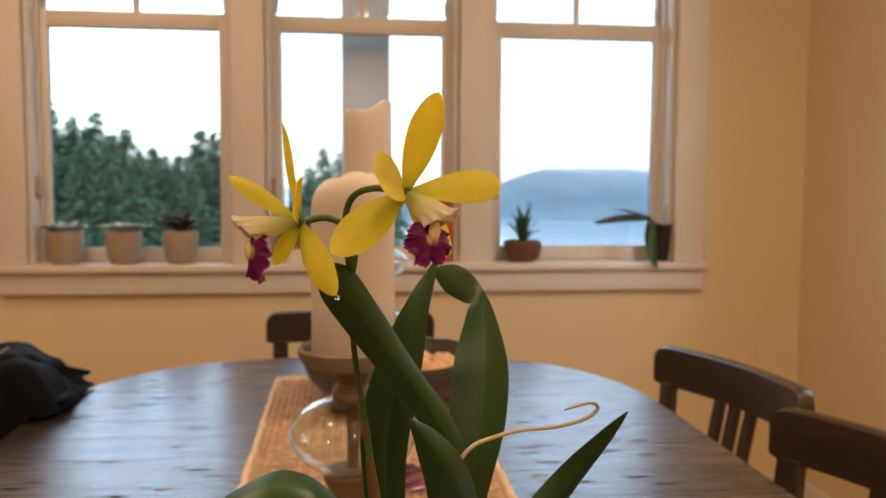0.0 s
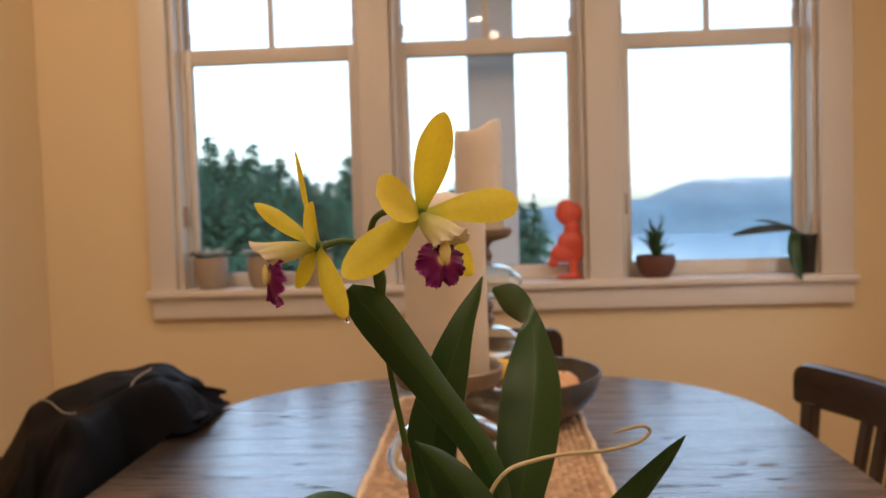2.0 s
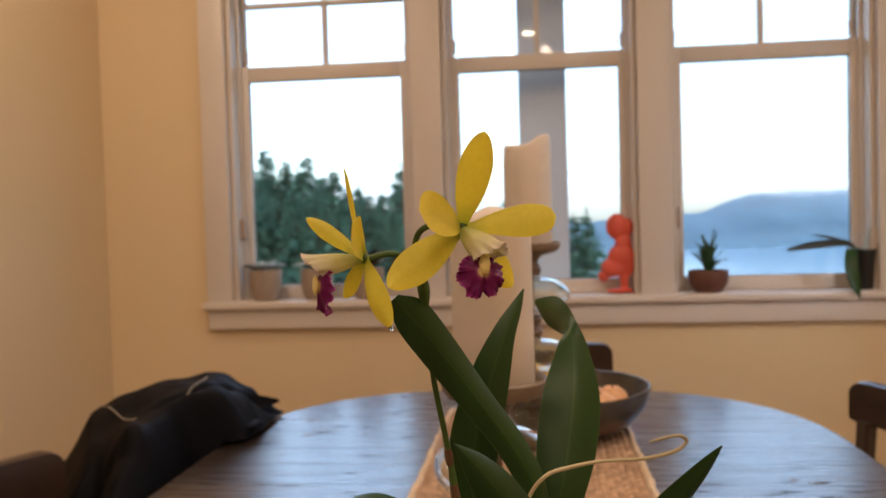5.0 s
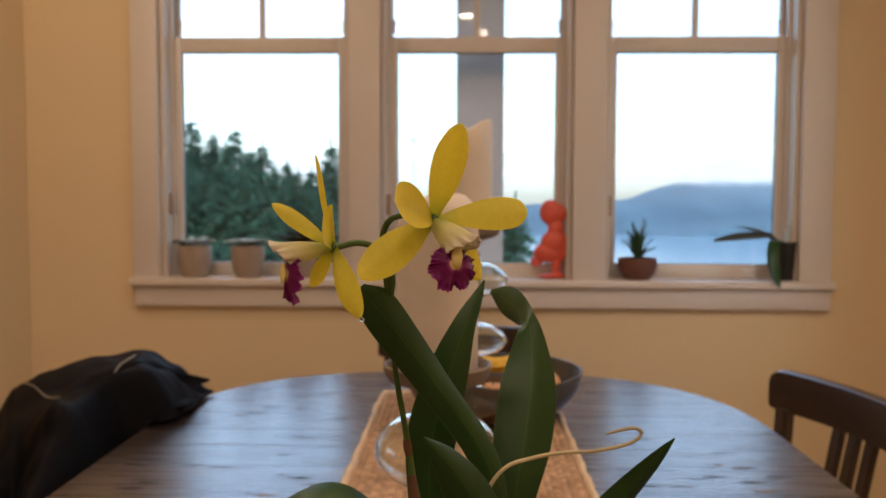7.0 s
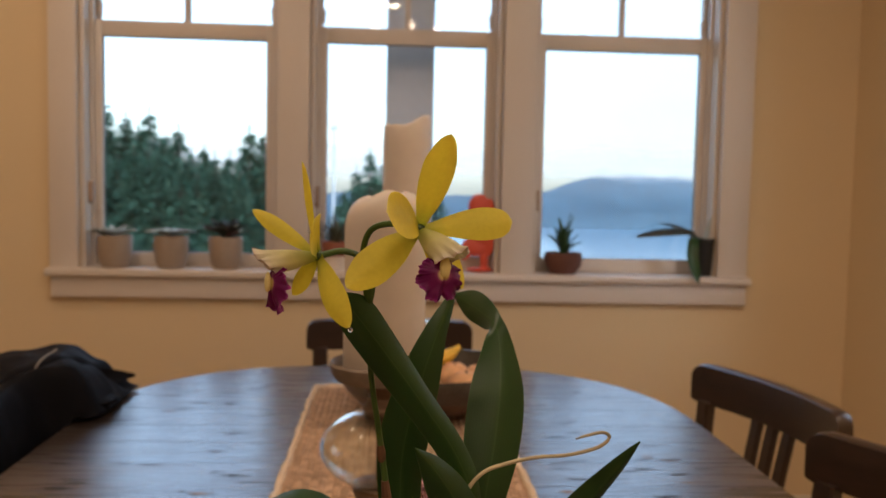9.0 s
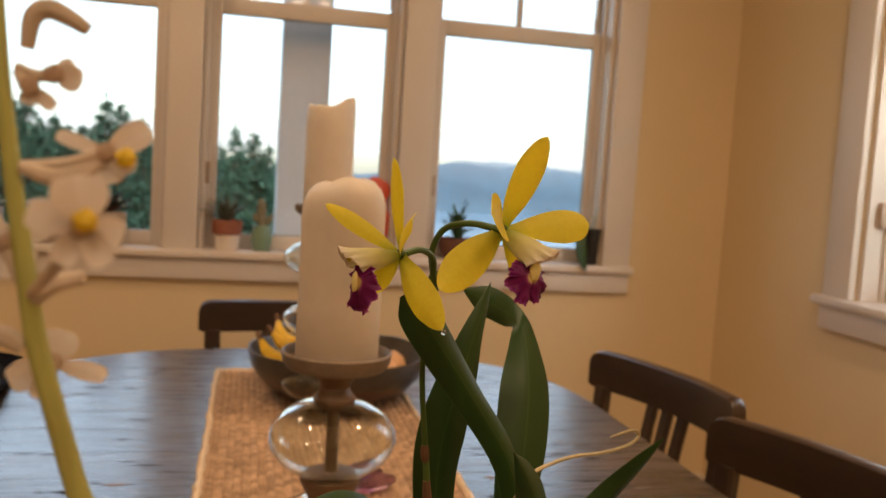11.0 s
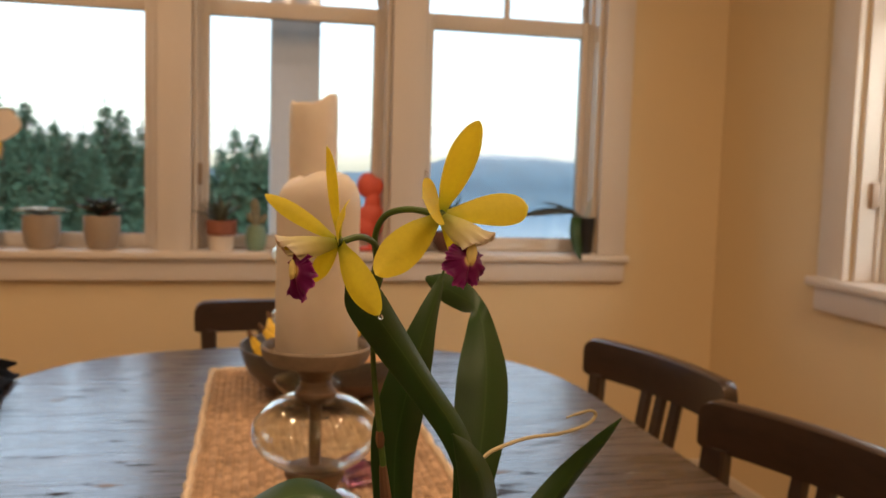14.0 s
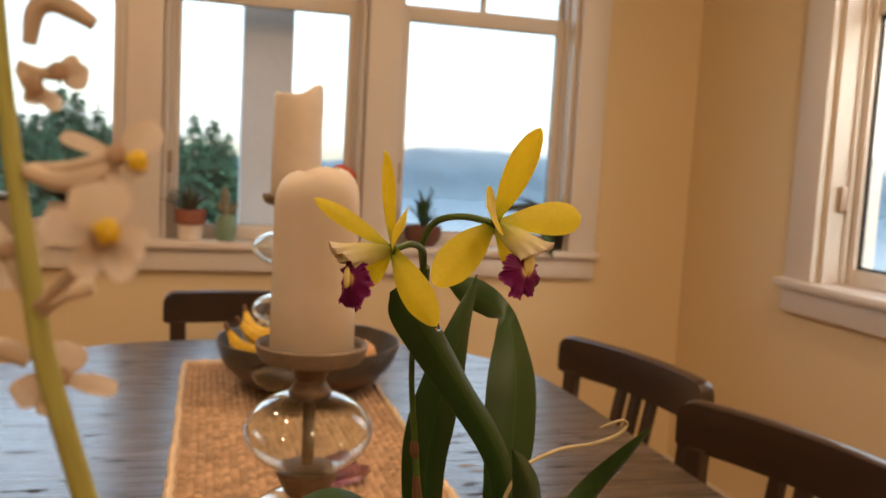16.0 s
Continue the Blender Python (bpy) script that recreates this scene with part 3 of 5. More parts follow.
def mist_material():
    """Low cloud as painted haze: see-through in drifting shreds, thickest about the ridge of the hill."""
    m = bpy.data.materials.new("painted low cloud")
    m.use_nodes = True
    n, l = m.node_tree.nodes, m.node_tree.links
    tc, sep, no = n.new("ShaderNodeTexCoord"), n.new("ShaderNodeSeparateXYZ"), n.new("ShaderNodeTexNoise")
    mp = n.new("ShaderNodeMapping")
    mp.inputs["Scale"].default_value = (0.006, 0.006, 0.016)
    no.inputs["Scale"].default_value, no.inputs["Detail"].default_value = 1.0, 6
    l.new(tc.outputs["Object"], sep.inputs[0])
    l.new(tc.outputs["Object"], mp.inputs[0])
    l.new(mp.outputs[0], no.inputs["Vector"])
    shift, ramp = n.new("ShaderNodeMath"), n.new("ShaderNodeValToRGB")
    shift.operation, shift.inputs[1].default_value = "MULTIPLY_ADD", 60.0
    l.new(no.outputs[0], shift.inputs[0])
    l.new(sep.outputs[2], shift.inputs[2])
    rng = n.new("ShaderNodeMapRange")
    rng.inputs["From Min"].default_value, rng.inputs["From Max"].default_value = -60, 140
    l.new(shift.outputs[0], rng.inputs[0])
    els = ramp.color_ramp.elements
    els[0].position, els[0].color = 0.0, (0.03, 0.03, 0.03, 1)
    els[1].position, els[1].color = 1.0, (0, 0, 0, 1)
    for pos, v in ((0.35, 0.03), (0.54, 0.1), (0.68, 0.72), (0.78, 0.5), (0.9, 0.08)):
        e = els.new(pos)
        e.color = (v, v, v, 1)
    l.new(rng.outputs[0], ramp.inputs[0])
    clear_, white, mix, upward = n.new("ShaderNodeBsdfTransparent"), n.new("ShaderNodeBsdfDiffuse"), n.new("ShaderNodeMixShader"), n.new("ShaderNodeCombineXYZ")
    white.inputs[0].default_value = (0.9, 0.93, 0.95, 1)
    # normal forced upwards, so the upright sheet brightens like cloud lit from above
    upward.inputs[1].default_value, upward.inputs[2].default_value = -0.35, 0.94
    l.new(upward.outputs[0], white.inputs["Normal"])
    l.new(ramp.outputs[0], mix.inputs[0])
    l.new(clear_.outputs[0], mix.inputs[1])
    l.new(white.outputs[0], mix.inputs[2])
    l.new(mix.outputs[0], n["Material Output"].inputs[0])
    return m


# one flat sheet in front of the hill carries the painted haze
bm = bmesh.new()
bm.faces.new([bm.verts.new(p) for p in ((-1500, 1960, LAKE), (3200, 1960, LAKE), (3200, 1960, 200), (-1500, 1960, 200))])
solo("backdrop_mist", bm, mist_material(), "flat sheet of painted low cloud along the hill", kind="structure", smooth=False)


def fir_meshes(seed, height, spread):
    """Trunk and crown of a fir: whorls of drooping boughs, each a spray of short needle blades."""
    rnd = random.Random(seed)
    trunk = tube([(0, 0, 0), (0.05, 0, height * 0.5), (0, 0, height)], [0.28, 0.16, 0.02], 8, 7)
    verts, faces = [], []

    def leaf(c, d, n, ln, wd):
        s = d.cross(n).normalized() * wd
        i = len(verts)
        verts.extend([c - s * 0.4, c + s * 0.4, c + d * ln * 0.6 + s, c + d * ln, c + d * ln * 0.6 - s])
        faces.append((i, i + 1, i + 2, i + 3, i + 4))

    z = height * 0.12
    while z < height * 0.985:
        f = 1 - z / height
        reach = min(spread, 4.6 * f) * rnd.uniform(0.7, 1.25) + 0.16
        for k in range(rnd.randint(13, 16)):
            a = rnd.uniform(0, 6.283)
            ln = reach * rnd.uniform(0.55, 1.1)
            lift = rnd.uniform(-0.6, 0.6) * min(1.0, 4 * f)
            out = Vector((math.cos(a), math.sin(a), 0))
            steps = max(3, int(ln / 0.2))
            for q in range(steps):
                t = (q + 0.6) / steps
                c = out * ln * t + Vector((0, 0, z + lift + 0.25 * ln * t - 0.55 * ln * t * t + rnd.uniform(-0.05, 0.05)))
                for s in (-1.2, -0.4, 0.4, 1.2):
                    d = (out + Vector((-out.y, out.x, 0)) * s * 0.9 + Vector((0, 0, rnd.uniform(-0.55, 0.2)))).normalized()
                    leaf(c, d, Vector((rnd.uniform(-1, 1), rnd.uniform(-1, 1), 0.8)), (0.2 + min(0.22, 1.2 * f)) * rnd.uniform(0.5, 1.15), 0.026 + min(0.03, 0.15 * f))
        z += 0.2 + 0.013 * height * rnd.uniform(0.6, 1.1) * (0.4 + f)
    leaf(Vector((0, 0, height * 0.97)), Vector((0, 0, 1)), Vector((1, 0, 0)), 0.7, 0.07)
    me = bpy.data.meshes.new("crown")
    me.from_pydata([v * S for v in verts], [], faces)
    me.materials.append(NEEDLE)
    return trunk, me


def fir(kind, x, y, top, h, label):
    tree = thing("fir_tree", (x, y, top - h), (x * 77) % 360, label, "tree", "firs outside the windows")
    tree.scale = (h / kind[2],) * 3
    for name, me in (("trunk", kind[0]), ("crown", kind[1])):
        new(name, me).parent = tree
    return tree


FIRS = []
for seed, spread in ((3, 3.0), (11, 2.5), (23, 3.5)):
    trunk, crown = fir_meshes(seed, 14, spread)
    trunk.transform(Matrix.Scale(S, 4))
    me = bpy.data.meshes.new("trunk")
    trunk.to_mesh(me)
    trunk.free()
    me.materials.append(BARK)
    FIRS.append((me, crown, 14))
rnd = random.Random(5)
FRONT = ((-20, 49, 6.6), (-17.5, 48, 6.5), (-15.9, 50, 5.8), (-14.7, 50, 5.0), (-13.4, 50, 5.35), (-12.0, 51, 4.45), (-10.7, 52, 3.3), (-9.6, 54, 3.1), (-7.8, 50, 4.4), (-7.0, 50.5, 4.2), (-6.0, 51, 3.3), (-2.6, 53, 1.0), (-1.7, 51, 2.3), (-0.9, 50, 3.3), (0.1, 51, 3.15), (0.97, 51, 2.4), (2.3, 52, 1.3), (3.05, 52, 1.4))
for x, y, top in FRONT:
    fir(FIRS[rnd.randrange(3)], x, y, top + 0.12, rnd.uniform(12, 17), "tall dark green fir tree on the slope")
for k in range(24):
    x = -17 + 11 * (k + rnd.random()) / 24
    rim = float(np.interp(x, [-16, -13.4, -12, -10.6, -9.4, -8, -6.4], [5.1, 4.8, 4.0, 2.9, 2.3, 3.5, 3.0]))
    fir(FIRS[rnd.randrange(3)], x, rnd.uniform(51, 57), rim - rnd.uniform(0.1, 0.9), rnd.uniform(11, 15), "dark green fir tree in the stand")
for k in range(44):
    x = -20 + 16 * rnd.random() if k % 6 else rnd.uniform(-1.8, 1.4)
    cover = 4.2 - 0.36 * (x + 18) if x < -9 else (2.2 if x < -4 else 1.2)
    fir(FIRS[rnd.randrange(3)], x, rnd.uniform(41, 49) if k % 2 else rnd.uniform(50, 56), 0.7 + cover * rnd.uniform(0.6, 1.2), rnd.uniform(10, 15), "dark green fir tree in the stand")

mast = thing("lamp_mast", (-6.1, 100, -20), 0, "tall thin floodlight mast far off", "lamp mast")
part("pole", tube([(0, 0, 0), (0, 0, 14), (0, 0, 28)], [0.22, 0.18, 0.14], 6, 8), MAST, mast)
part("lamp_head", block(-0.45, -0.2, 27.7, 0.45, 0.2, 28.3, 0.08), MAST, mast)


# ---- dining table ----
TX, TY0, TY1, TR = 0.205, -0.52, 2.012, 0.742


ROUNDING = 2.65  # the ends are a little squarer than half circles


def end_curve(r, ry, n, start):
    out = []
    for k in range(n + 1):
        a = start + math.pi * k / n
        c, d = math.cos(a), math.sin(a)
        out.append((r * math.copysign(abs(c) ** (2 / ROUNDING), c), ry * math.copysign(abs(d) ** (2 / ROUNDING), d)))
    return out


def table_outline(inset=0.0, n=40):
    r, ry = TR - inset, 0.74 - inset
    far = [(TX + x, TY1 - 0.74 + y) for x, y in end_curve(r, ry, n, 0)]
    return far + [(TX + x, TY0 + 0.74 + y) for x, y in end_curve(r, ry, n, math.pi)]


def slab(outline, z0, z1, bevel):
    bm = bmesh.new()
    low = [bm.verts.new((x, y, z0)) for x, y in outline]
    f = bm.faces.new(low)
    ext = bmesh.ops.extrude_face_region(bm, geom=[f])
    for v in [g for g in ext["geom"] if isinstance(g, bmesh.types.BMVert)]:
        v.co.z = z1
    bm.faces.ensure_lookup_table()
    bmesh.ops.recalc_face_normals(bm, faces=bm.faces[:])
    rim = [e for e in bm.edges if abs(e.verts[0].co.z - e.verts[1].co.z) < 1e-6]
    bmesh.ops.bevel(bm, geom=rim, offset=bevel, segments=3, affect="EDGES", profile=0.5)
    return bm


table = thing("dining_table", (0, 0, 0), 0, "long dark-stained wooden dining table with rounded ends", "table")
# the top is made of boards laid across the table, each a clipped strip of the outline


def half_width(y):
    for e, s in ((TY1 - 0.74, 1), (TY0 + 0.74, -1)):
        if (y - e) * s > 0:
            return TR * max(0.0, 1 - (abs(y - e) / 0.74) ** ROUNDING) ** (1 / ROUNDING)
    return TR


part("tabletop", slab(table_outline(0.0, 48), 0.705, 0.7455, 0.006), TABLEWOOD, table)
rb = random.Random(8)
yb = TY0 + 0.012
while yb < TY1 - 0.012:
    step = rb.uniform(0.125, 0.16)
    y2 = min(yb + step, TY1 - 0.004)
    bm = bmesh.new()
    n = 10
    top = [(yb + (y2 - yb) * k / n, half_width(yb + (y2 - yb) * k / n) - 0.006) for k in range(n + 1)]
    loop = [(TX + w, y) for y, w in top] + [(TX - w, y) for y, w in reversed(top)]
    g = 0.0007
    loop = [(x, min(max(y, yb + g), y2 - g)) for x, y in loop]
    lo = [bm.verts.new((x, y, 0.744)) for x, y in loop]
    hi = [bm.verts.new((x, y, 0.75 + 0)) for x, y in loop]
    bm.faces.new(hi)
    for k in range(len(loop)):
        j = (k + 1) % len(loop)
        bm.faces.new((lo[k], lo[j], hi[j], hi[k]))
    bmesh.ops.remove_doubles(bm, verts=bm.verts[:], dist=1e-5)
    part("board", bm, TABLEWOOD, table, smooth=False)
    yb = y2


def slivers(count, seed, lengths, widths):
    """Thin spindle-shaped flecks along the grain, a hair above the boards."""
    rnd = random.Random(seed)
    verts, faces = [], []
    while len(faces) < count:
        x, y = TX + rnd.uniform(-0.7, 0.7), rnd.uniform(0.1, TY1 - 0.04)
        if abs(x - TX) > half_width(y) - 0.08 or abs(x - 0.225) < 0.25:
            continue
        ln, wd, i = rnd.uniform(*lengths), rnd.uniform(*widths), len(verts)
        for q, w in ((-1, 0), (-0.6, 0.7), (-0.1, 1), (0.5, 0.6), (1, 0), (0.4, -0.5), (-0.2, -1), (-0.7, -0.4)):
            verts.append(((x + q * ln / 2) * S, (y + w * wd / 2 * rnd.uniform(0.5, 1.2)) * S, 0.75036 * S))
        faces.append(tuple(range(i, i + 8))[::-1])
    me = bpy.data.meshes.new("flecks")
    me.from_pydata(verts, [], faces)
    return me


for name, count, seed, lengths, widths, mat in (("crack", 130, 3, (0.015, 0.075), (0.004, 0.013), CRACK), ("scuff", 16, 6, (0.02, 0.06), (0.008, 0.02), SCUFF)):
    me = slivers(count, seed, lengths, widths)
    me.materials.append(mat)
    flecks = new(name, me)
    flecks.parent = table
    tagged(flecks, kind="stuff")
for x in (TX - 0.42, TX + 0.42):
    for y in (TY0 + 0.42, TY1 - 0.42):
        part("leg", block(x - 0.045, y - 0.045, FLOOR, x + 0.045, y + 0.045, 0.705, 0.008), TABLEWOOD, table)
part("apron", block(TX - 0.46, TY0 + 0.4, 0.62, TX + 0.46, TY1 - 0.4, 0.704, 0.004), TABLEWOOD, table)


# ---- chairs ----
def rail(width, z0, z1, thick, bow, corner):
    """A bowed top rail with rounded upper corners; its front is at -y."""
    bm = bmesh.new()
    n, rows = 40, []
    for k in range(n + 1):
        u = math.sin(math.pi / 2 * math.sin(math.pi / 2 * (2 * k / n - 1)))
        x, y = u * width / 2, bow * (1 - u * u)
        d = max(0.0, abs(x) - (width / 2 - corner))
        drop = corner - math.sqrt(max(0.0, corner**2 - d * d))
        low = drop * 0.35
        rows.append([bm.verts.new((x, y - thick / 2, z0 + low)), bm.verts.new((x, y - thick / 2, z1 - drop - 0.004)), bm.verts.new((x, y - thick / 4, z1 - drop)), bm.verts.new((x, y + thick / 4, z1 - drop)), bm.verts.new((x, y + thick / 2, z1 - drop - 0.004)), bm.verts.new((x, y + thick / 2, z0 + low))])
    for a, b in zip(rows, rows[1:]):
        for k in range(6):
            bm.faces.new((a[k], a[(k + 1) % 6], b[(k + 1) % 6], b[k]))
    bm.faces.new(rows[0][::-1])
    bm.faces.new(rows[-1])
    bmesh.ops.recalc_face_normals(bm, faces=bm.faces[:])
    return bm


def splat(line, width, thick):
    """A flat upright with eased edges that follows a bent line."""
    bm = bmesh.new()
    rings, c = [], 0.006
    for x, y, z in smooth_line(line, 10):
        w, t = width / 2, thick / 2
        rings.append([bm.verts.new((x + u, y + v, z)) for u, v in ((-w + c, -t), (w - c, -t), (w, -t + c), (w, t - c), (w - c, t), (-w + c, t), (-w, t - c), (-w, -t + c))])
    for a, b in zip(rings, rings[1:]):
        for k in range(8):
            bm.faces.new((a[k], a[(k + 1) % 8], b[(k + 1) % 8], b[k]))
    bm.faces.new(rings[0][::-1])
    bm.faces.new(rings[-1])
    return bm


def dining_chair(at, rz, label):
    """A slat-back chair about the middle of its back on the floor; it faces -y, towards its table."""
    ch = thing("dining_chair", at, rz, label, "chair", "chairs round the table")
    top = 0.832 - FLOOR
    part("top_rail", rail(0.585, top - 0.108, top, 0.04, 0.045, 0.036), CHAIRWOOD, ch)
    for s in (-1, 1):
        part("back_post", splat([(s * 0.232, -0.035, 0), (s * 0.236, -0.03, 0.5), (s * 0.246, 0.002, top - 0.1)], 0.052, 0.032), CHAIRWOOD, ch)
        part("leg", tube([(s * 0.22, -0.46, 0), (s * 0.225, -0.455, 0.52)], [0.019, 0.024], 4, 8), CHAIRWOOD, ch)
    for s in (-1, 0, 1):
        part("slat", splat([(s * 0.058, -0.02, 0.58), (s * 0.06, 0.008, 0.75), (s * 0.062, 0.038, top - 0.1)], 0.04, 0.02), CHAIRWOOD, ch)
    part("lower_rail", block(-0.235, -0.03, 0.545, 0.235, 0.002, 0.6, 0.006), CHAIRWOOD, ch)
    part("seat", block(-0.26, -0.49, 0.515, 0.26, 0.0, 0.55, 0.014), CHAIRWOOD, ch)
    return ch


first = dining_chair((1.125, 1.41, FLOOR), -78, "dark walnut slat-back chair tucked against the table")


def chair_copy(x, y, rz, label):
    c = copy_thing(first, Matrix.Translation(spot(x, y, FLOOR)) @ pose(0, 0, 0, 0, 0, rz))
    return tagged(c, label)


chair_copy(1.133, 0.737, -76, "dark walnut slat-back chair beside another at the table")
chair_copy(0.2, 2.4, 0, "dark walnut slat-back chair at the table end by the windows")
chair_copy(-0.83, 0.735, 76, "dark walnut slat-back chair across the table")
chair_copy(-0.665, 1.37, 100, "dark walnut slat-back chair with a jacket over it")

# ---- runner ----
runner = thing("table_runner", (0.225, 0, 0.7505), 0, "woven natural jute table runner with corded edges", "table runner")
RW, RY0, RY1 = 0.229, 0.1, 1.685
part("cloth", block(-RW, RY0, 0, RW, RY1, 0.005, 0.002), WEAVE, runner)
rr = random.Random(4)
verts, faces = [], []
cols, rowsn = 30, 118
for j in range(rowsn):
    for i in range(cols):
        x = -RW + 0.012 + (2 * RW - 0.024) * (i + 0.5) / cols
        y = RY0 + (RY1 - RY0) * (j + 0.5 + (0.5 if i % 2 else 0)) / rowsn
        if y > RY1 - 0.008:
            continue
        x += rr.uniform(-0.001, 0.001)
        tilt = 0.5 if i % 2 else -0.5
        a = len(verts)
        lx, ly, h = 0.0072, 0.0056, 0.0095 + rr.uniform(-0.001, 0.001)
        for dx, dy, z in ((-lx, -ly, 0.0045), (lx, -ly, 0.0045), (lx, ly, 0.0045), (-lx, ly, 0.0045), (-lx * 0.6, -ly * 0.55, h), (lx * 0.6, -ly * 0.55, h), (lx * 0.6, ly * 0.55, h), (-lx * 0.6, ly * 0.55, h)):
            verts.append(((x + dx) * S, (y + dy + tilt * dx) * S, z * S))
        for q in ((4, 5, 6, 7), (0, 1, 5, 4), (1, 2, 6, 5), (2, 3, 7, 6), (3, 0, 4, 7)):
            faces.append(tuple(a + k for k in q))
me = bpy.data.meshes.new("stitches")
me.from_pydata(verts, [], faces)
me.shade_smooth()
me.materials.append(WEAVE)
st = new("stitches", me)
st.parent = runner
tagged(st, kind="stuff")


def cord(p, q, seed):
    rnd = random.Random(seed)
    n = int((Vector(q) - Vector(p)).length / 0.018)
    pts = [Vector(p).lerp(Vector(q), k / n) + Vector((rnd.uniform(-0.0022, 0.0022), rnd.uniform(-0.0022, 0.0022), rnd.uniform(0, 0.002))) for k in range(n + 1)]
    return tube(pts, [rnd.uniform(0.0058, 0.0088) for _ in pts], n * 2, 7)


part("edge_cord", cord((-RW, RY0, 0.005), (-RW, RY1, 0.005), 1), FRINGE, runner, "paler corded edge")
part("edge_cord", cord((RW, RY0, 0.005), (RW, RY1, 0.005), 2), FRINGE, runner, "paler corded edge")
part("edge_cord", cord((-RW, RY1, 0.005), (RW, RY1, 0.005), 3), FRINGE, runner, "paler corded edge")


# ---- candle holders ----
def shell(rx, rz, zc, wall=0.002, cut=0.82):
    """A hollow squashed glass ball with small openings at top and bottom."""
    prof = [(rx * math.cos(a), zc + rz * math.sin(a)) for a in np.linspace(-cut * math.pi / 2, cut * math.pi / 2, 22)]
    inner = [((rx - wall) * math.cos(a), zc + (rz - wall) * math.sin(a)) for a in np.linspace(cut * math.pi / 2, -cut * math.pi / 2, 22)]
    bm = lathe(prof + inner + prof[:1], 56)
    bmesh.ops.remove_doubles(bm, verts=bm.verts[:], dist=1e-6)
    bmesh.ops.recalc_face_normals(bm, faces=bm.faces[:])
    return bm


def dome_top(a, r, z):
    """A burnt-down candle with a rounded crown and a shallow notch."""
    if z < 0.1:
        return 0.0
    return 0.005 * math.sin(a + 2.2) * min(1.0, r / 0.03) + 0.003 * math.sin(3 * a) * min(1.0, r / 0.03)


def lopsided_top(a, r, z):
    """A hollow candle whose rim stands higher on one side."""
    if z < 0.1:
        return 0.0
    return (0.011 * math.cos(a) + 0.006 * math.cos(2 * a + 0.4) + 0.002 * math.sin(5 * a)) * min(1.0, r / 0.03)


def candle(name, at, r, h, top, wave, label):
    c = thing(name, at, 0, label, "candle", "candles on the holders")
    prof = [(0, 0), (r - 0.002, 0), (r, 0.003), (r, h * 0.3), (r * 0.99, h * 0.6), (r, h - 0.045)] + [(r * q, h + d) for q, d in top]
    part("wax", lathe(prof, 64, wave=wave), WAX, c)
    end = h + top[-1][1]
    part("wick", tube([(0, 0, end - 0.01), (0.001, 0, end + 0.003), (0.003, 0, end + 0.007)], [0.0015, 0.0015, 0.001], 4, 6), SOIL, c, "burnt black wick")
    return c


front = thing("candle_holder", (0.184, 0.506, 0.758), 0, "turned wood candle holder with two squashed clear glass globes", "candle holder", "candle holders on the runner")
part("foot", lathe([(0, 0), (0.056, 0), (0.06, 0.005), (0.05, 0.012), (0.03, 0.018), (0.026, 0.024), (0, 0.024)], 40), TURNED, front)
part("glass_globe", shell(0.08, 0.044, 0.062, 0.0018), GLASS, front, "clear blown glass globe")
part("collar", lathe([(0, 0.098), (0.024, 0.098), (0.031, 0.106), (0.036, 0.117), (0.041, 0.128), (0.041, 0.134), (0.03, 0.14), (0, 0.14)], 40), TURNED, front)
part("glass_globe", shell(0.0855, 0.055, 0.187, 0.0018), GLASS, front, "clear blown glass globe")
part("spindle", lathe([(0, 0.02), (0.0085, 0.02), (0.0085, 0.245), (0, 0.245)], 16), TURNED, front)
part("collar", lathe([(0, 0.23), (0.025, 0.23), (0.0285, 0.236), (0.0285, 0.243), (0.023, 0.25), (0.02, 0.258), (0.024, 0.268), (0.036, 0.279), (0, 0.283)], 36), TURNED, front)
part("plate", lathe([(0, 0.277), (0.038, 0.277), (0.066, 0.284), (0.072, 0.293), (0.0745, 0.305), (0.0722, 0.308), (0.069, 0.3055), (0.066, 0.2965), (0.05, 0.294), (0, 0.294)], 48), PLATE, front)
candle("pillar_candle", (0.184, 0.506, 0.758 + 0.294), 0.0555, 0.239, ((0.99, -0.034), (0.95, -0.022), (0.86, -0.011), (0.7, -0.002), (0.5, 0.002), (0.34, -0.004), (0.15, -0.008), (0, -0.008)), dome_top, "thick ivory pillar candle with a melted rounded crown")

back = thing("candle_holder", (0.226, 1.262, 0.758), 0, "tall turned wood candle holder with three stacked clear glass globes", "candle holder", "candle holders on the runner")
part("foot", lathe([(0, 0), (0.052, 0), (0.055, 0.006), (0.045, 0.014), (0.022, 0.024), (0.02, 0.03), (0, 0.03)], 40), TURNED, back)
for zc, rx, rz in ((0.073, 0.08, 0.04), (0.216, 0.086, 0.04), (0.352, 0.088, 0.041)):
    part("glass_globe", shell(rx, rz, zc, 0.002), GLASS, back, "clear blown glass globe")
part("spindle", lathe([(0, 0.028), (0.008, 0.028), (0.008, 0.41), (0, 0.41)], 14), TURNED, back)
for z in (0.118, 0.258):
    part("collar", lathe([(0.0082, z), (0.022, z), (0.026, z + 0.012), (0.018, z + 0.024), (0.026, z + 0.04), (0.022, z + 0.05), (0.0082, z + 0.05)], 28), TURNED, back)
part("collar", lathe([(0.0082, 0.395), (0.022, 0.395), (0.026, 0.41), (0.018, 0.425), (0.022, 0.432), (0.034, 0.442), (0, 0.442)], 28), TURNED, back)
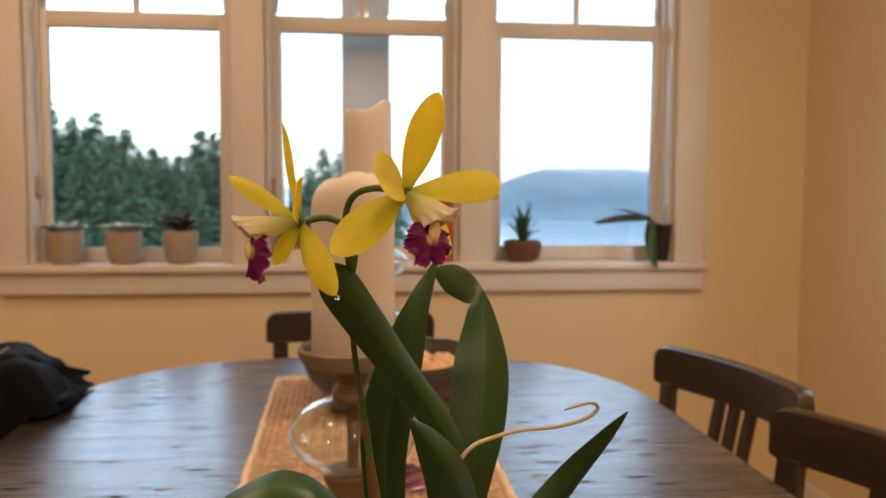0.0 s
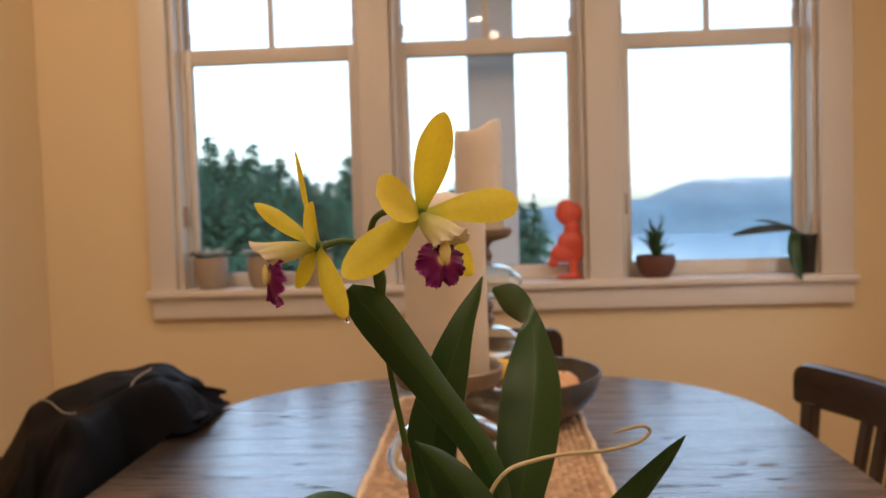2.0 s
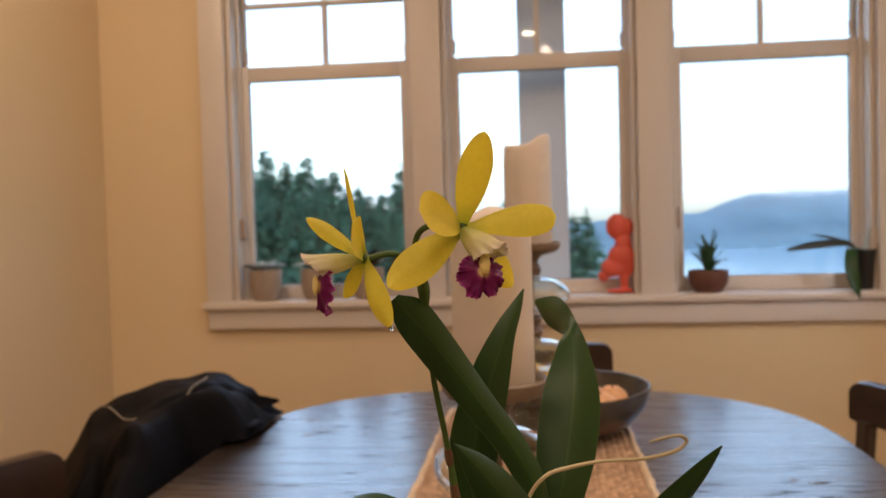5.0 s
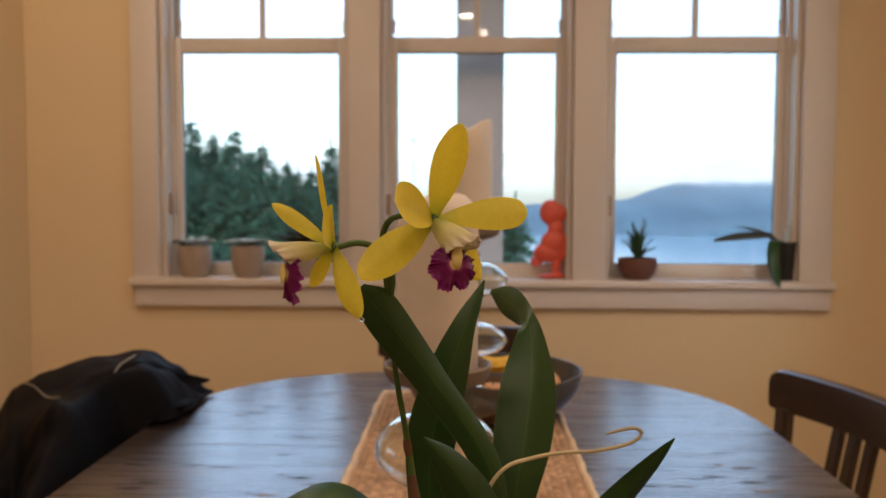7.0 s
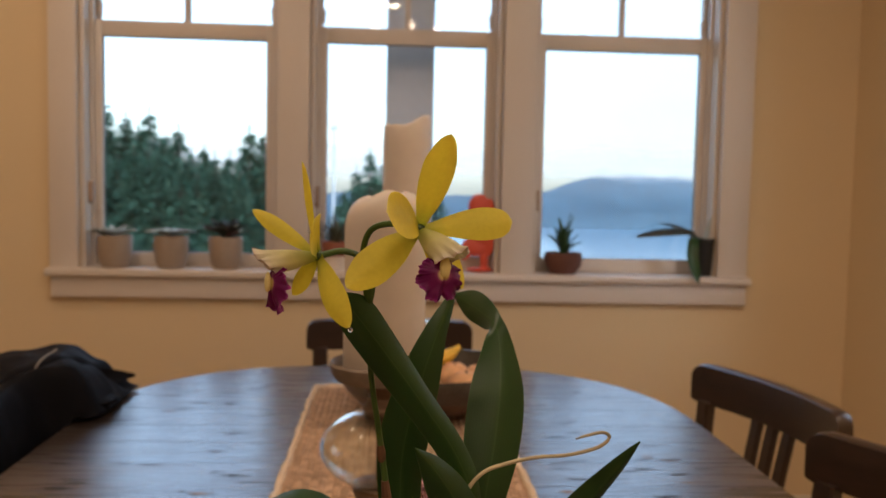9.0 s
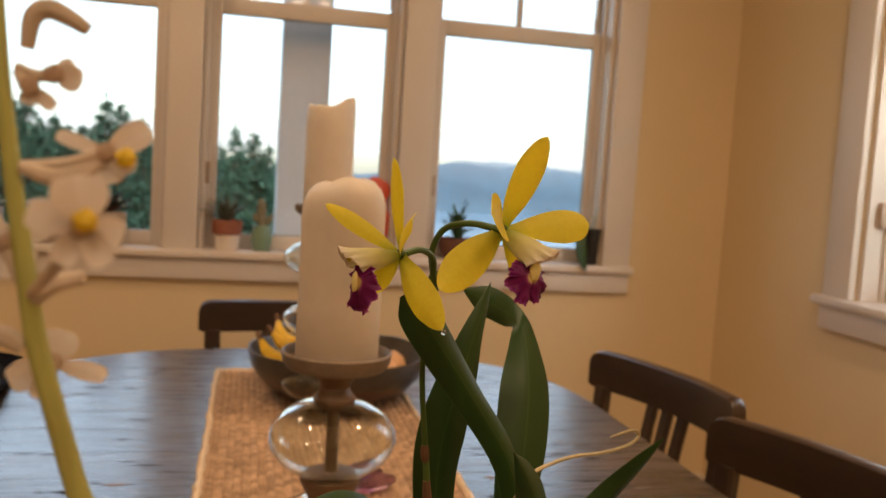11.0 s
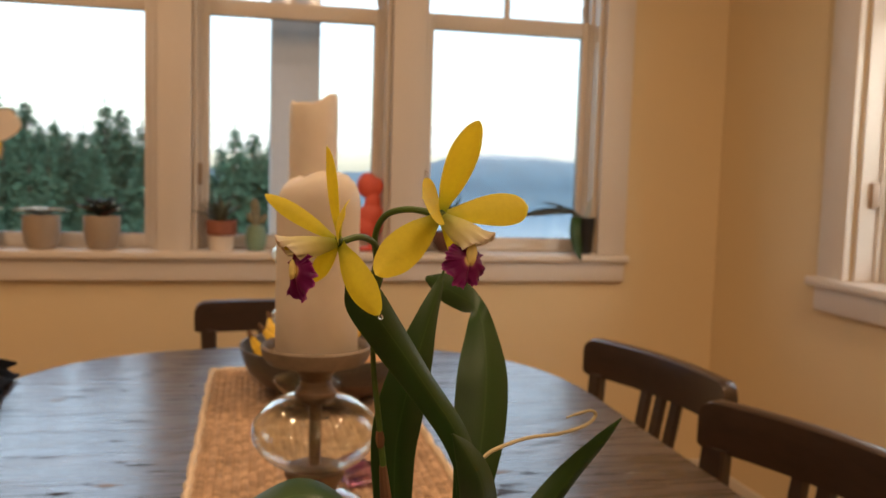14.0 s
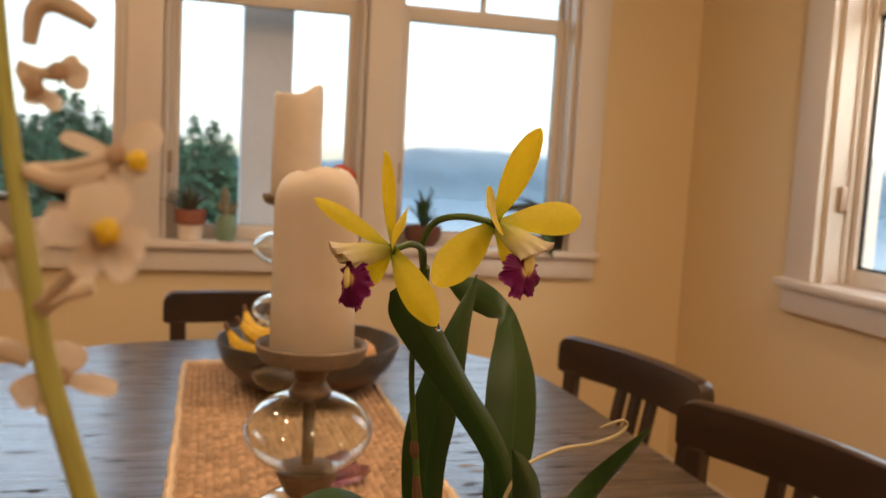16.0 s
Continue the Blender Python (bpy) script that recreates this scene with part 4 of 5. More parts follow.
part("plate", lathe([(0, 0.44), (0.036, 0.44), (0.06, 0.447), (0.068, 0.455), (0.0695, 0.466), (0.067, 0.468), (0.064, 0.466), (0.062, 0.458), (0, 0.456)], 44), PLATE, back)
candle("pillar_candle", (0.226, 1.262, 0.758 + 0.456), 0.0525, 0.232, ((0.98, -0.008), (0.93, 0.0), (0.86, 0.002), (0.76, -0.004), (0.5, -0.02), (0, -0.026)), lopsided_top, "ivory pillar candle with a lopsided burnt-down rim")

# ---- fruit bowl ----
bowl = thing("fruit_bowl", (0.287, 1.425, 0.758), 0, "deep brown stoneware bowl with a grey glazed band and uneven rim", "bowl")


def dent(a, r, z):
    return 0.006 * noise.noise(Vector((math.cos(a) * r * 14, math.sin(a) * r * 14, z * 20))) * min(1.0, z / 0.08)


part("body", lathe([(0, 0.0), (0.085, 0.0), (0.098, 0.004), (0.135, 0.014), (0.17, 0.034), (0.194, 0.06), (0.19, 0.06), (0.16, 0.036), (0.12, 0.02), (0, 0.012)], 72, wave=dent), BOWL, bowl)
part("rim_band", lathe([(0.1925, 0.058), (0.1955, 0.06), (0.208, 0.084), (0.2165, 0.114), (0.2155, 0.119), (0.2115, 0.118), (0.204, 0.086), (0.189, 0.058), (0.1925, 0.058)], 72, wave=dent), BOWLRIM, bowl, "grey speckled glazed band")


def banana(at, rz, lift, label):
    b = thing("banana", at, rz, label, "fruit", "bananas in the bowl")
    pts = [(-0.085, 0.0, 0.03), (-0.05, 0.012, 0.008), (0, 0.018, 0.0), (0.05, 0.01, 0.012), (0.085, -0.008, 0.038)]
    part("skin", tube(pts, [0.006, 0.017, 0.0195, 0.017, 0.007], 20, 7), BANANA, b)
    part("stalk", tube([(0.083, -0.006, 0.036), (0.1, -0.016, 0.054)], [0.0065, 0.0055], 3, 6), STALK, b, "brown stalk end")
    return b


banana((0.17, 1.37, 0.855), 150, 0, "ripe yellow banana in the bowl")
banana((0.21, 1.42, 0.868), 168, 0, "ripe yellow banana in the bowl")
banana((0.19, 1.45, 0.882), 130, 0, "ripe yellow banana in the bowl")
banana((0.29, 1.51, 0.872), 185, 0, "ripe yellow banana in the bowl")
for x, y, r, z in ((0.38, 1.39, 0.05, 0.82), (0.36, 1.49, 0.048, 0.822), (0.415, 1.45, 0.042, 0.83), (0.285, 1.35, 0.045, 0.816)):
    f = thing("peach", (x, y, z), 0, "pale orange peach in the bowl", "fruit", "peaches in the bowl")
    part("flesh", lathe([(0, -r * 0.92), (r * 0.45, -r * 0.86), (r * 0.8, -r * 0.55), (r, 0), (r * 0.82, r * 0.55), (r * 0.4, r * 0.86), (r * 0.12, r * 0.82), (0, r * 0.72)], 28), PEACH, f)
    part("stem", tube([(0, 0, r * 0.7), (0.002, 0, r * 0.95)], [0.002, 0.002], 2, 5), STALK, f)

# ---- pink crystal ----
cr = thing("crystal", (0.28, 0.81, 0.758), 25, "small pink-violet translucent crystal cluster on the runner", "crystal")
rc = random.Random(2)
for k in range(4):
    ln, r = rc.uniform(0.05, 0.075), rc.uniform(0.011, 0.015)
    bm = lathe([(0, 0), (r, 0.002), (r * 1.02, ln * 0.7), (r * 0.5, ln * 0.93), (0, ln)], 6)
    bm.transform(Matrix.Translation((-0.035 + 0.004 * k, -0.02 + 0.014 * k, r * 0.9 + (0.012 if k == 1 else 0))) @ pose(0, 0, 0, 0, 82, rc.uniform(-14, 14)))
    part("point", bm, AMETHYST, cr, smooth=False)

# ---- jacket ----
jk = thing("jacket", (0, 0, 0), 0, "crumpled navy jacket with grey piping draped over a chair", "jacket")


def jacket_height(x, y):
    """Cloth level over the chair back, falling towards its near side."""
    xs = x - 0.5 * min(0.35, max(0.0, 1.45 - y))
    z = float(np.interp(xs, [-1.05, -0.985, -0.91, -0.844, -0.763, -0.66, -0.604, -0.54, -0.5, -0.45], [0.61, 0.68, 0.792, 0.834, 0.864, 0.878, 0.876, 0.85, 0.83, 0.79]))
    near = max(0.0, 1.44 - y)
    crease = 1.07 + 0.025 * math.sin(x * 17 + 0.6)
    z -= 0.03 * near + 0.5 * max(0.0, crease - y) + 0.06 / (1 + math.exp((y - crease) / 0.008))
    z -= 0.042 * math.exp(-(((x + 0.565 - 0.5 * (y - 1.45)) / 0.016) ** 2)) / (1 + math.exp(-(y - 1.3) / 0.02))
    front = 1 / (1 + math.exp((y - crease - 0.04) / 0.03))
    fold = 0.02 * noise.noise(Vector((x * 7, y * 5, 0.4))) + 0.009 * noise.noise(Vector((x * 17 + y * 8, y * 9, 2.4)))
    fold += front * (0.09 * noise.noise(Vector((x * 14 + y * 5, y * 4, 7))) + 0.014 * noise.noise(Vector((x * 34, y * 12, 3))))
    fold += 0.016 * noise.noise(Vector((x * 20, y * 24, 9))) / (1 + math.exp(-(x + 0.56) / 0.02))
    return z + fold


bm = bmesh.new()
nx, ny = 96, 110
grid = []
for j in range(ny + 1):
    row = []
    y = 0.76 + 0.9 * j / ny
    step = 1 / (1 + math.exp(-(y - 1.33) / 0.012))
    x1 = -0.562 + 0.09 * step + 0.008 * noise.noise(Vector((y * 14, 3, 1)))
    x0 = -1.03 + 0.02 * math.sin(y * 9)
    for i in range(nx + 1):
        u = i / nx
        x = x0 + (x1 - x0) * u
        z = jacket_height(x, y)
        low = 0.757 * step + 0.6 * (1 - step)
        e = max(0.0, 1 - (x1 - x) / 0.07)
        z += (low - z) * e**2.2
        f = max(0.0, (y - 1.585) / 0.075)
        z += ((0.757 if x > -0.52 else 0.6) - z) * f**2
        if x > -0.545 and step > 0.3:
            z = max(z, 0.757)
        row.append(bm.verts.new((x, y, z)))
    grid.append(row)
for a, b in zip(grid, grid[1:]):
    for k in range(nx):
        bm.faces.new((a[k], a[k + 1], b[k + 1], b[k]))
body = part("body", bm, JACKET, jk)
sol = body.modifiers.new("thickness", "SOLIDIFY")
sol.thickness, sol.offset = 0.006, 1.0
part("collar", blade([(-0.63, 1.45, 0.79), (-0.56, 1.5, 0.802), (-0.51, 1.55, 0.806), (-0.464, 1.6, 0.803)], [0.05, 0.055, 0.04, 0.008], [(0.1, 0.55, 0.5)] * 4, cup=0.6, n=14, m=8, thick=0.006), JACKET, jk)
part("cuff", blob((-0.525, 1.43, 0.775), 0.06, (1.1, 1.3, 0.32), 0.35, 2.2, 4), JACKET, jk)


def seam(pts, name="piping"):
    line = smooth_line(pts, 28)
    part(name, tube([(x, y, jacket_height(x, y) + 0.011) for x, y in line], [0.0019] * len(line), 56, 6), PIPING, jk, "pale grey piping")


seam([(-0.627, 1.514), (-0.622, 1.46), (-0.62, 1.41), (-0.622, 1.36)])
seam([(-0.889, 1.443), (-0.822, 1.364), (-0.759, 1.288), (-0.708, 1.232), (-0.673, 1.195)])


# ---- yellow orchid ----
orchid = thing("yellow_orchid", (0, 0, 0), 0, "potted orchid with two yellow flowers and magenta lips", "orchid")
pot = part("pot", lathe([(0, 0.752), (0.07, 0.752), (0.074, 0.757), (0.092, 0.93), (0.098, 0.932), (0.099, 0.955), (0.092, 0.957), (0.086, 0.935), (0, 0.93)], 40, (0.225, -0.09, 0)), CLAYPOT, orchid, "plain clay pot")


def leaf(spine, widths, sides, cup=0.35, n=34):
    part("leaf", blade(spine, widths, sides, cup=cup, n=n, m=10, thick=0.0014), LEAF, orchid)


leaf([(0.23, -0.085, 0.93), (0.247, -0.095, 1.02), (0.246, -0.106, 1.09), (0.235, -0.11, 1.125), (0.21, -0.114, 1.163), (0.185, -0.12, 1.198), (0.167, -0.126, 1.222), (0.157, -0.129, 1.234)],
     [0.012, 0.016, 0.019, 0.02, 0.022, 0.026, 0.025, 0.007], [(1, 0.3, 0.2), (1, 0.2, 0.2), (0.9, 0.3, 0.4), (0.75, 0.3, 0.6), (0.6, 0.35, 0.7), (0.55, 0.2, 0.8), (0.5, 0, 0.8), (0.5, 0, 0.8)], 0.55)
leaf([(0.209, -0.07, 0.93), (0.202, -0.066, 1.02), (0.1985, -0.066, 1.09), (0.202, -0.067, 1.128), (0.213, -0.062, 1.168), (0.224, -0.053, 1.199), (0.233, -0.042, 1.218), (0.238, -0.034, 1.231)],
     [0.012, 0.022, 0.032, 0.036, 0.03, 0.019, 0.01, 0.001], [(1, 0.1, 0)] * 4 + [(1, 0.2, -0.2), (0.9, 0.4, -0.3), (0.8, 0.5, -0.3), (0.8, 0.5, -0.3)], 0.3)
leaf([(0.235, -0.075, 0.93), (0.25, -0.07, 1.02), (0.26, -0.064, 1.08), (0.268, -0.05, 1.12), (0.273, -0.034, 1.155), (0.274, -0.016, 1.184), (0.271, -0.004, 1.198), (0.265, 0.02, 1.202), (0.255, 0.05, 1.207), (0.245, 0.073, 1.211)],
     [0.012, 0.02, 0.034, 0.045, 0.043, 0.025, 0.014, 0.024, 0.024, 0.004], [(1, 0.1, 0), (1, 0.1, 0), (1, 0.2, 0.1), (1, 0.3, 0.1), (1, 0.35, 0.1), (0.9, 0.4, 0.3), (0.5, 0.3, 0.8), (0.2, 0, 0.98), (0.3, 0, 0.95), (0.3, 0, 0.95)], 0.25, 44)
leaf([(0.24, -0.11, 0.93), (0.243, -0.14, 1.03), (0.239, -0.168, 1.085), (0.229, -0.194, 1.122), (0.216, -0.211, 1.147), (0.203, -0.224, 1.165)],
     [0.015, 0.028, 0.034, 0.028, 0.017, 0.001], [(1, 0.4, 0.1), (1, 0.4, 0.2), (0.9, 0.4, 0.4), (0.8, 0.5, 0.5), (0.7, 0.6, 0.5), (0.7, 0.6, 0.5)], 0.45)
leaf([(0.245, -0.08, 0.93), (0.275, -0.066, 1.0), (0.31, -0.056, 1.04), (0.337, -0.05, 1.07), (0.357, -0.056, 1.097), (0.367, -0.06, 1.112), (0.373, -0.062, 1.121)],
     [0.014, 0.024, 0.026, 0.022, 0.014, 0.007, 0.001], [(0.8, 0.2, -0.5)] * 7, 0.5)
leaf([(0.21, -0.1, 0.93), (0.192, -0.1, 1.03), (0.162, -0.1, 1.072), (0.132, -0.1, 1.088), (0.1, -0.105, 1.08), (0.07, -0.11, 1.063), (0.04, -0.12, 1.042)],
     [0.014, 0.026, 0.036, 0.042, 0.036, 0.022, 0.002], [(0.15, 0.9, 0.4)] * 7, 0.25)

part("stem", tube([(0.2, -0.078, 0.93), (0.1945, -0.08, 1.03), (0.1885, -0.083, 1.092), (0.1828, -0.089, 1.135), (0.179, -0.094, 1.16), (0.1767, -0.099, 1.18), (0.1757, -0.104, 1.198), (0.1752, -0.113, 1.222), (0.1752, -0.127, 1.248)], [0.003, 0.0028, 0.0024, 0.0021, 0.002, 0.0019, 0.0019, 0.0021, 0.0028], 48, 10), STEM, orchid)
part("sheath", tube([(0.1945, -0.08, 1.03), (0.192, -0.0815, 1.062), (0.1895, -0.0827, 1.082), (0.1873, -0.0842, 1.1)], [0.0042, 0.0043, 0.0038, 0.0026], 14, 9), SHEATH, orchid, "dry brown sheath round the stem")
part("sheath", tube([(0.1852, -0.0858, 1.114), (0.1845, -0.0868, 1.12), (0.1838, -0.0878, 1.126)], [0.0024, 0.0032, 0.0023], 8, 9), SHEATH, orchid, "dry brown sheath round the stem")
part("sheath", tube([(0.1752, -0.1165, 1.228), (0.1752, -0.1215, 1.238), (0.1752, -0.1265, 1.247)], [0.0025, 0.0042, 0.0031], 8, 9), STEM, orchid)
part("pedicel", tube([(0.174, -0.127, 1.247), (0.1715, -0.132, 1.262), (0.176, -0.142, 1.276), (0.188, -0.156, 1.281), (0.203, -0.169, 1.279)], [0.0021, 0.002, 0.002, 0.002, 0.0022], 24, 9), STEM, orchid)
part("pedicel", tube([(0.174, -0.127, 1.245), (0.171, -0.137, 1.258), (0.16, -0.154, 1.264), (0.148, -0.164, 1.262)], [0.0021, 0.002, 0.002, 0.0021], 20, 9), STEM, orchid)
part("aerial_root", tube([(0.222, -0.115, 0.99), (0.228, -0.122, 1.06), (0.238, -0.124, 1.1), (0.25, -0.122, 1.117), (0.268, -0.11, 1.12), (0.29, -0.096, 1.12), (0.315, -0.084, 1.118), (0.338, -0.076, 1.121), (0.347, -0.073, 1.127), (0.342, -0.076, 1.132), (0.33, -0.08, 1.131), (0.321, -0.082, 1.129)],
     [0.0017, 0.0016, 0.0015, 0.0014, 0.0014, 0.0013, 0.0013, 0.0014, 0.0013, 0.0012, 0.0011, 0.0006], 70, 8), ROOT, orchid, "pale curling aerial root")


def ruffled_lip(c, face, down, r, seed, long=1.25):
    """A frilled lip that hangs from c, faces outwards and is long downwards. UV x runs from its throat to the frill."""
    f, d = Vector(face).normalized(), Vector(down)
    d = (d - f * d.dot(f)).normalized()
    s = f.cross(d)
    bm = bmesh.new()
    uv = bm.loops.layers.uv.new("UVMap")
    co, rings, na, nr = {}, [], 144, 16
    for layer in (0, 1):
        rows = []
        for i in range(nr + 1):
            q = i / nr
            row = []
            for k in range(na):
                a = 2 * math.pi * k / na
                w = (a + math.pi) % (2 * math.pi) - math.pi
                lobe = 1 + 0.05 * math.cos(2 * (abs(w) - 0.9)) - 0.2 * math.exp(-((w / 0.13) ** 2))
                sp = Vector((math.cos(a) * q * 1.8, math.sin(a) * q * 1.8, seed * 3))
                edge = 0.1 * noise.noise(sp * 1.3) + 0.09 * noise.noise(Vector((math.cos(a) * 7, math.sin(a) * 7, seed))) + 0.1 * noise.noise(Vector((math.cos(a) * 17, math.sin(a) * 17, seed)))
                rr = r * q * lobe * (1 + q**4 * edge)
                swing = 3 * noise.noise(Vector((math.cos(a) * 1.5, math.sin(a) * 1.5, seed + 4)))
                frill = r * (q**2 * 0.3 * noise.noise(sp) + q**3 * 0.09 * math.sin(7 * a + 2 * swing) + q**6 * 0.08 * math.sin(17 * a + 5 * swing))
                dome = r * (0.34 * q * q + 0.16 * math.exp(-((w / 0.3) ** 2)) * q)
                p = Vector(c) + d * (math.cos(a) * rr * (long if math.cos(a) > 0 else 0.8)) + s * (math.sin(a) * rr) + f * (frill - dome + layer * 0.0006)
                v = bm.verts.new(p)
                co[v] = (q, k / na)
                row.append(v)
            rows.append(row)
        rings.append(rows)
    for layer, rows in enumerate(rings):
        for a, b in zip(rows, rows[1:]):
            for k in range(na):
                j = (k + 1) % na
                bm.faces.new((a[k], b[k], b[j], a[j]) if layer else (a[j], b[j], b[k], a[k]))
    for k in range(na):
        j = (k + 1) % na
        bm.faces.new((rings[0][-1][k], rings[0][-1][j], rings[1][-1][j], rings[1][-1][k]))
    for fc in bm.faces:
        for lp in fc.loops:
            lp[uv].uv = co[lp.vert]
    return bm


def throat(c, tip, face, r, flare):
    """The rolled cream side lobes that form a tube from the flower's heart to its lip."""
    c, t = Vector(c), Vector(tip)
    way = (t - c).normalized()
    u = way.cross(Vector((0, 0, 1))).normalized()
    w = u.cross(way)
    bm = bmesh.new()
    uv = bm.loops.layers.uv.new("UVMap")
    co, layers = {}, []
    for layer in (0, 1):
        rows = []
        for i in range(17):
            q = i / 16
            rad = r * (0.42 + 0.62 * math.sin(min(1.0, q * 1.25) * math.pi / 2) - 0.22 * max(0.0, q - 0.6) + flare * q**4) - layer * 0.0006
            row = []
            for k in range(33):
                a = math.radians(-125) + math.radians(250) * k / 32
                wav = 1 + 0.2 * q**6 * math.sin(4 * a + 1) + 0.14 * q**6 * math.sin(11 * a)
                lip_ = (t - c).length * q * (1 + 0.22 * q * math.cos(a))
                v = bm.verts.new(c + way * lip_ + (w * math.cos(a) + u * math.sin(a)) * rad * wav)
                co[v] = (q, k / 32)
                row.append(v)
            rows.append(row)
        layers.append(rows)
    for layer, rows in enumerate(layers):
        for a, b in zip(rows, rows[1:]):
            for k in range(32):
                bm.faces.new((a[k], a[k + 1], b[k + 1], b[k]) if not layer else (b[k], b[k + 1], a[k + 1], a[k]))
    for e in (0, 32):
        for i in range(16):
            bm.faces.new((layers[0][i][e], layers[0][i + 1][e], layers[1][i + 1][e], layers[1][i][e]))
    for k in range(32):
        bm.faces.new((layers[0][16][k], layers[0][16][k + 1], layers[1][16][k + 1], layers[1][16][k]))
    for fc in bm.faces:
        for lp in fc.loops:
            lp[uv].uv = co[lp.vert]
    return bm


# the open flower
C = Vector((0.205, -0.166, 1.2785))
big = part("flower", blob(C, 0.0035, (1, 1, 1), 0.1, 3, 2), STEM, orchid, "wide open yellow flower with a magenta lip")
FACE = (0.2, -0.95, 0.1)
part("sepal", petal(C, (0.2205, -0.1845, 1.334), 0.0205, (0.3, -0.95, -0.1), 0.05, SEPAL, 0.25, 0.05), PETAL, big)
part("petal", petal(C, (0.2605, -0.1605, 1.284), 0.0215, (0.15, -0.9, 0.35), 0.04, ROUND, 0.22), PETAL, big)
part("sepal", petal(C, (0.1635, -0.1895, 1.2455), 0.0225, (0.15, -0.95, 0.3), 0.05, SEPAL, 0.25, 0.04), PETAL, big)
part("petal", petal(C, (0.184, -0.208, 1.289), 0.028, (0.72, -0.6, 0.35), 0.08, ROUND, -0.12, 0.05), PETAL, big)
part("sepal", petal(C, (0.2335, -0.145, 1.2415), 0.0195, (0.4, -0.9, 0.1), 0.06, SEPAL, 0.25), PETAL, big)
part("throat", throat(C + Vector((0.001, -0.003, -0.002)), (0.2235, -0.1835, 1.2625), FACE, 0.0085, 0.22), THROAT, big)
part("lip", ruffled_lip((0.2184, -0.186, 1.2545), (0.42, -0.87, 0.22), (0.05, 0, -1), 0.0138, 1.3, 1.12), LIP, big, "frilled magenta lip with a yellow throat")

part("callus", blob((0.2194, -0.1876, 1.258), 0.0042, (0.75, 0.35, 1.35), 0.2, 3, 3), CREAM, big, "cream ridge of the lip")

# the flower that looks aside
C = Vector((0.146, -0.166, 1.262))
small = part("flower", blob(C, 0.0033, (1, 1, 1), 0.1, 3, 2), STEM, orchid, "yellow flower turned aside with a magenta lip")
part("petal", petal(C, (0.1045, -0.1425, 1.2875), 0.0102, (-0.45, -0.75, 0.45), 0.05, SEPAL, 0.3), PETAL, small)
part("sepal", petal(C, (0.1388, -0.1765, 1.3165), 0.0165, (-0.95, -0.3, 0.05), 0.05, SEPAL, 0.3, 0.03), PETAL, small)
part("sepal", petal(C, (0.1662, -0.1955, 1.2245), 0.0205, (-0.72, -0.62, 0.1), 0.08, SEPAL, 0.25), PETAL, small)
part("sepal", petal(C, (0.1305, -0.157, 1.2375), 0.0115, (-0.6, -0.7, -0.2), 0.04, SEPAL, 0.25), PETAL, small)
part("petal", petal(C, (0.1462, -0.197, 1.2845), 0.0165, (-0.95, 0.05, 0.3), 0.08, BROAD, 0.3), PETAL, small)
part("throat", throat(C + Vector((-0.002, -0.001, -0.001)), (0.1175, -0.1755, 1.2565), (-0.8, -0.5, -0.2), 0.0076, 0.16), THROAT, small)
part("lip", ruffled_lip((0.1212, -0.179, 1.2475), (-0.85, -0.48, 0.12), (-0.05, 0, -1), 0.0128, 2.6, 1.4), LIP, small, "frilled magenta lip with a yellow throat")
part("callus", blob((0.1193, -0.1808, 1.2475), 0.0038, (0.5, 0.6, 1.5), 0.2, 3, 3), CREAM, small, "cream ridge of the lip")
part("column_tip", blob((0.1165, -0.1665, 1.2605), 0.003, (0.8, 0.8, 1.5), 0.3, 4, 2), LIP, small)
part("dew_drop", blob((0.1668, -0.1968, 1.2235), 0.0014, (1, 1, 1.1), 0, 1, 3), DROP, orchid, "clear dew drop")

# ---- white orchid ----
wo = thing("white_orchid", (0, 0, 0), 0, "spike of small white orchid flowers with yellow lips", "orchid")
part("pot", lathe([(0, 0.752), (0.05, 0.752), (0.064, 0.86), (0.067, 0.862), (0.067, 0.878), (0.062, 0.879), (0, 0.865)], 32, (0.061, -0.39, 0)), CLAYPOT, wo, "small clay pot")
WS = [(0.061, -0.39, 0.86), (0.051, -0.398, 1.02), (0.0307, -0.4105, 1.1808), (0.0192, -0.4105, 1.2222), (0.013, -0.4105, 1.2445), (0.009, -0.4105, 1.2602), (0.0064, -0.4105, 1.2769), (0.0034, -0.4105, 1.2973), (0.0006, -0.4105, 1.3198), (-0.0007, -0.4105, 1.3354), (-0.0015, -0.4105, 1.3508)]
part("stem", tube(WS, [0.00322, 0.00322, 0.0031, 0.00299, 0.00287, 0.00276, 0.00253, 0.0023, 0.00207, 0.00184, 0.00138], 60, 12), PALESTEM, wo)


def white_flower(node, c, tips, lip):
    """A small flower on a stalk from its node: a petal to each tip, wide in its outer half, and a yellow lip where it is open."""
    node, c = Vector(node), Vector(c)
    fl = part("flower", tube([node, node.lerp(c, 0.55) + Vector((0, 0, -0.0012)), c], [0.00126, 0.00161, 0.00218], 12, 8), BUFF, wo, "small white flower" + (" with a yellow lip" if lip else ""))
    for tip, width in tips:
        t = Vector(tip)
        lean = Vector((0.25, -1, 0.1)) + (t - c).normalized() * 0.35
        part("petal", petal(c, t, width, lean, -0.06, BROAD, -0.3, -0.05), WHITEPETAL, fl)
    part("column", blob(c + Vector((0, -0.0008, 0)), 0.0025, (1, 1, 1.1), 0.3, 3, 2), WHITEPETAL, fl)
    if lip:
        part("lip", blob(lip, 0.0024, (1.1, 0.9, 1.0), 0.4, 2.5, 3), YELLOWLIP, fl, "yellow lip")
    return fl


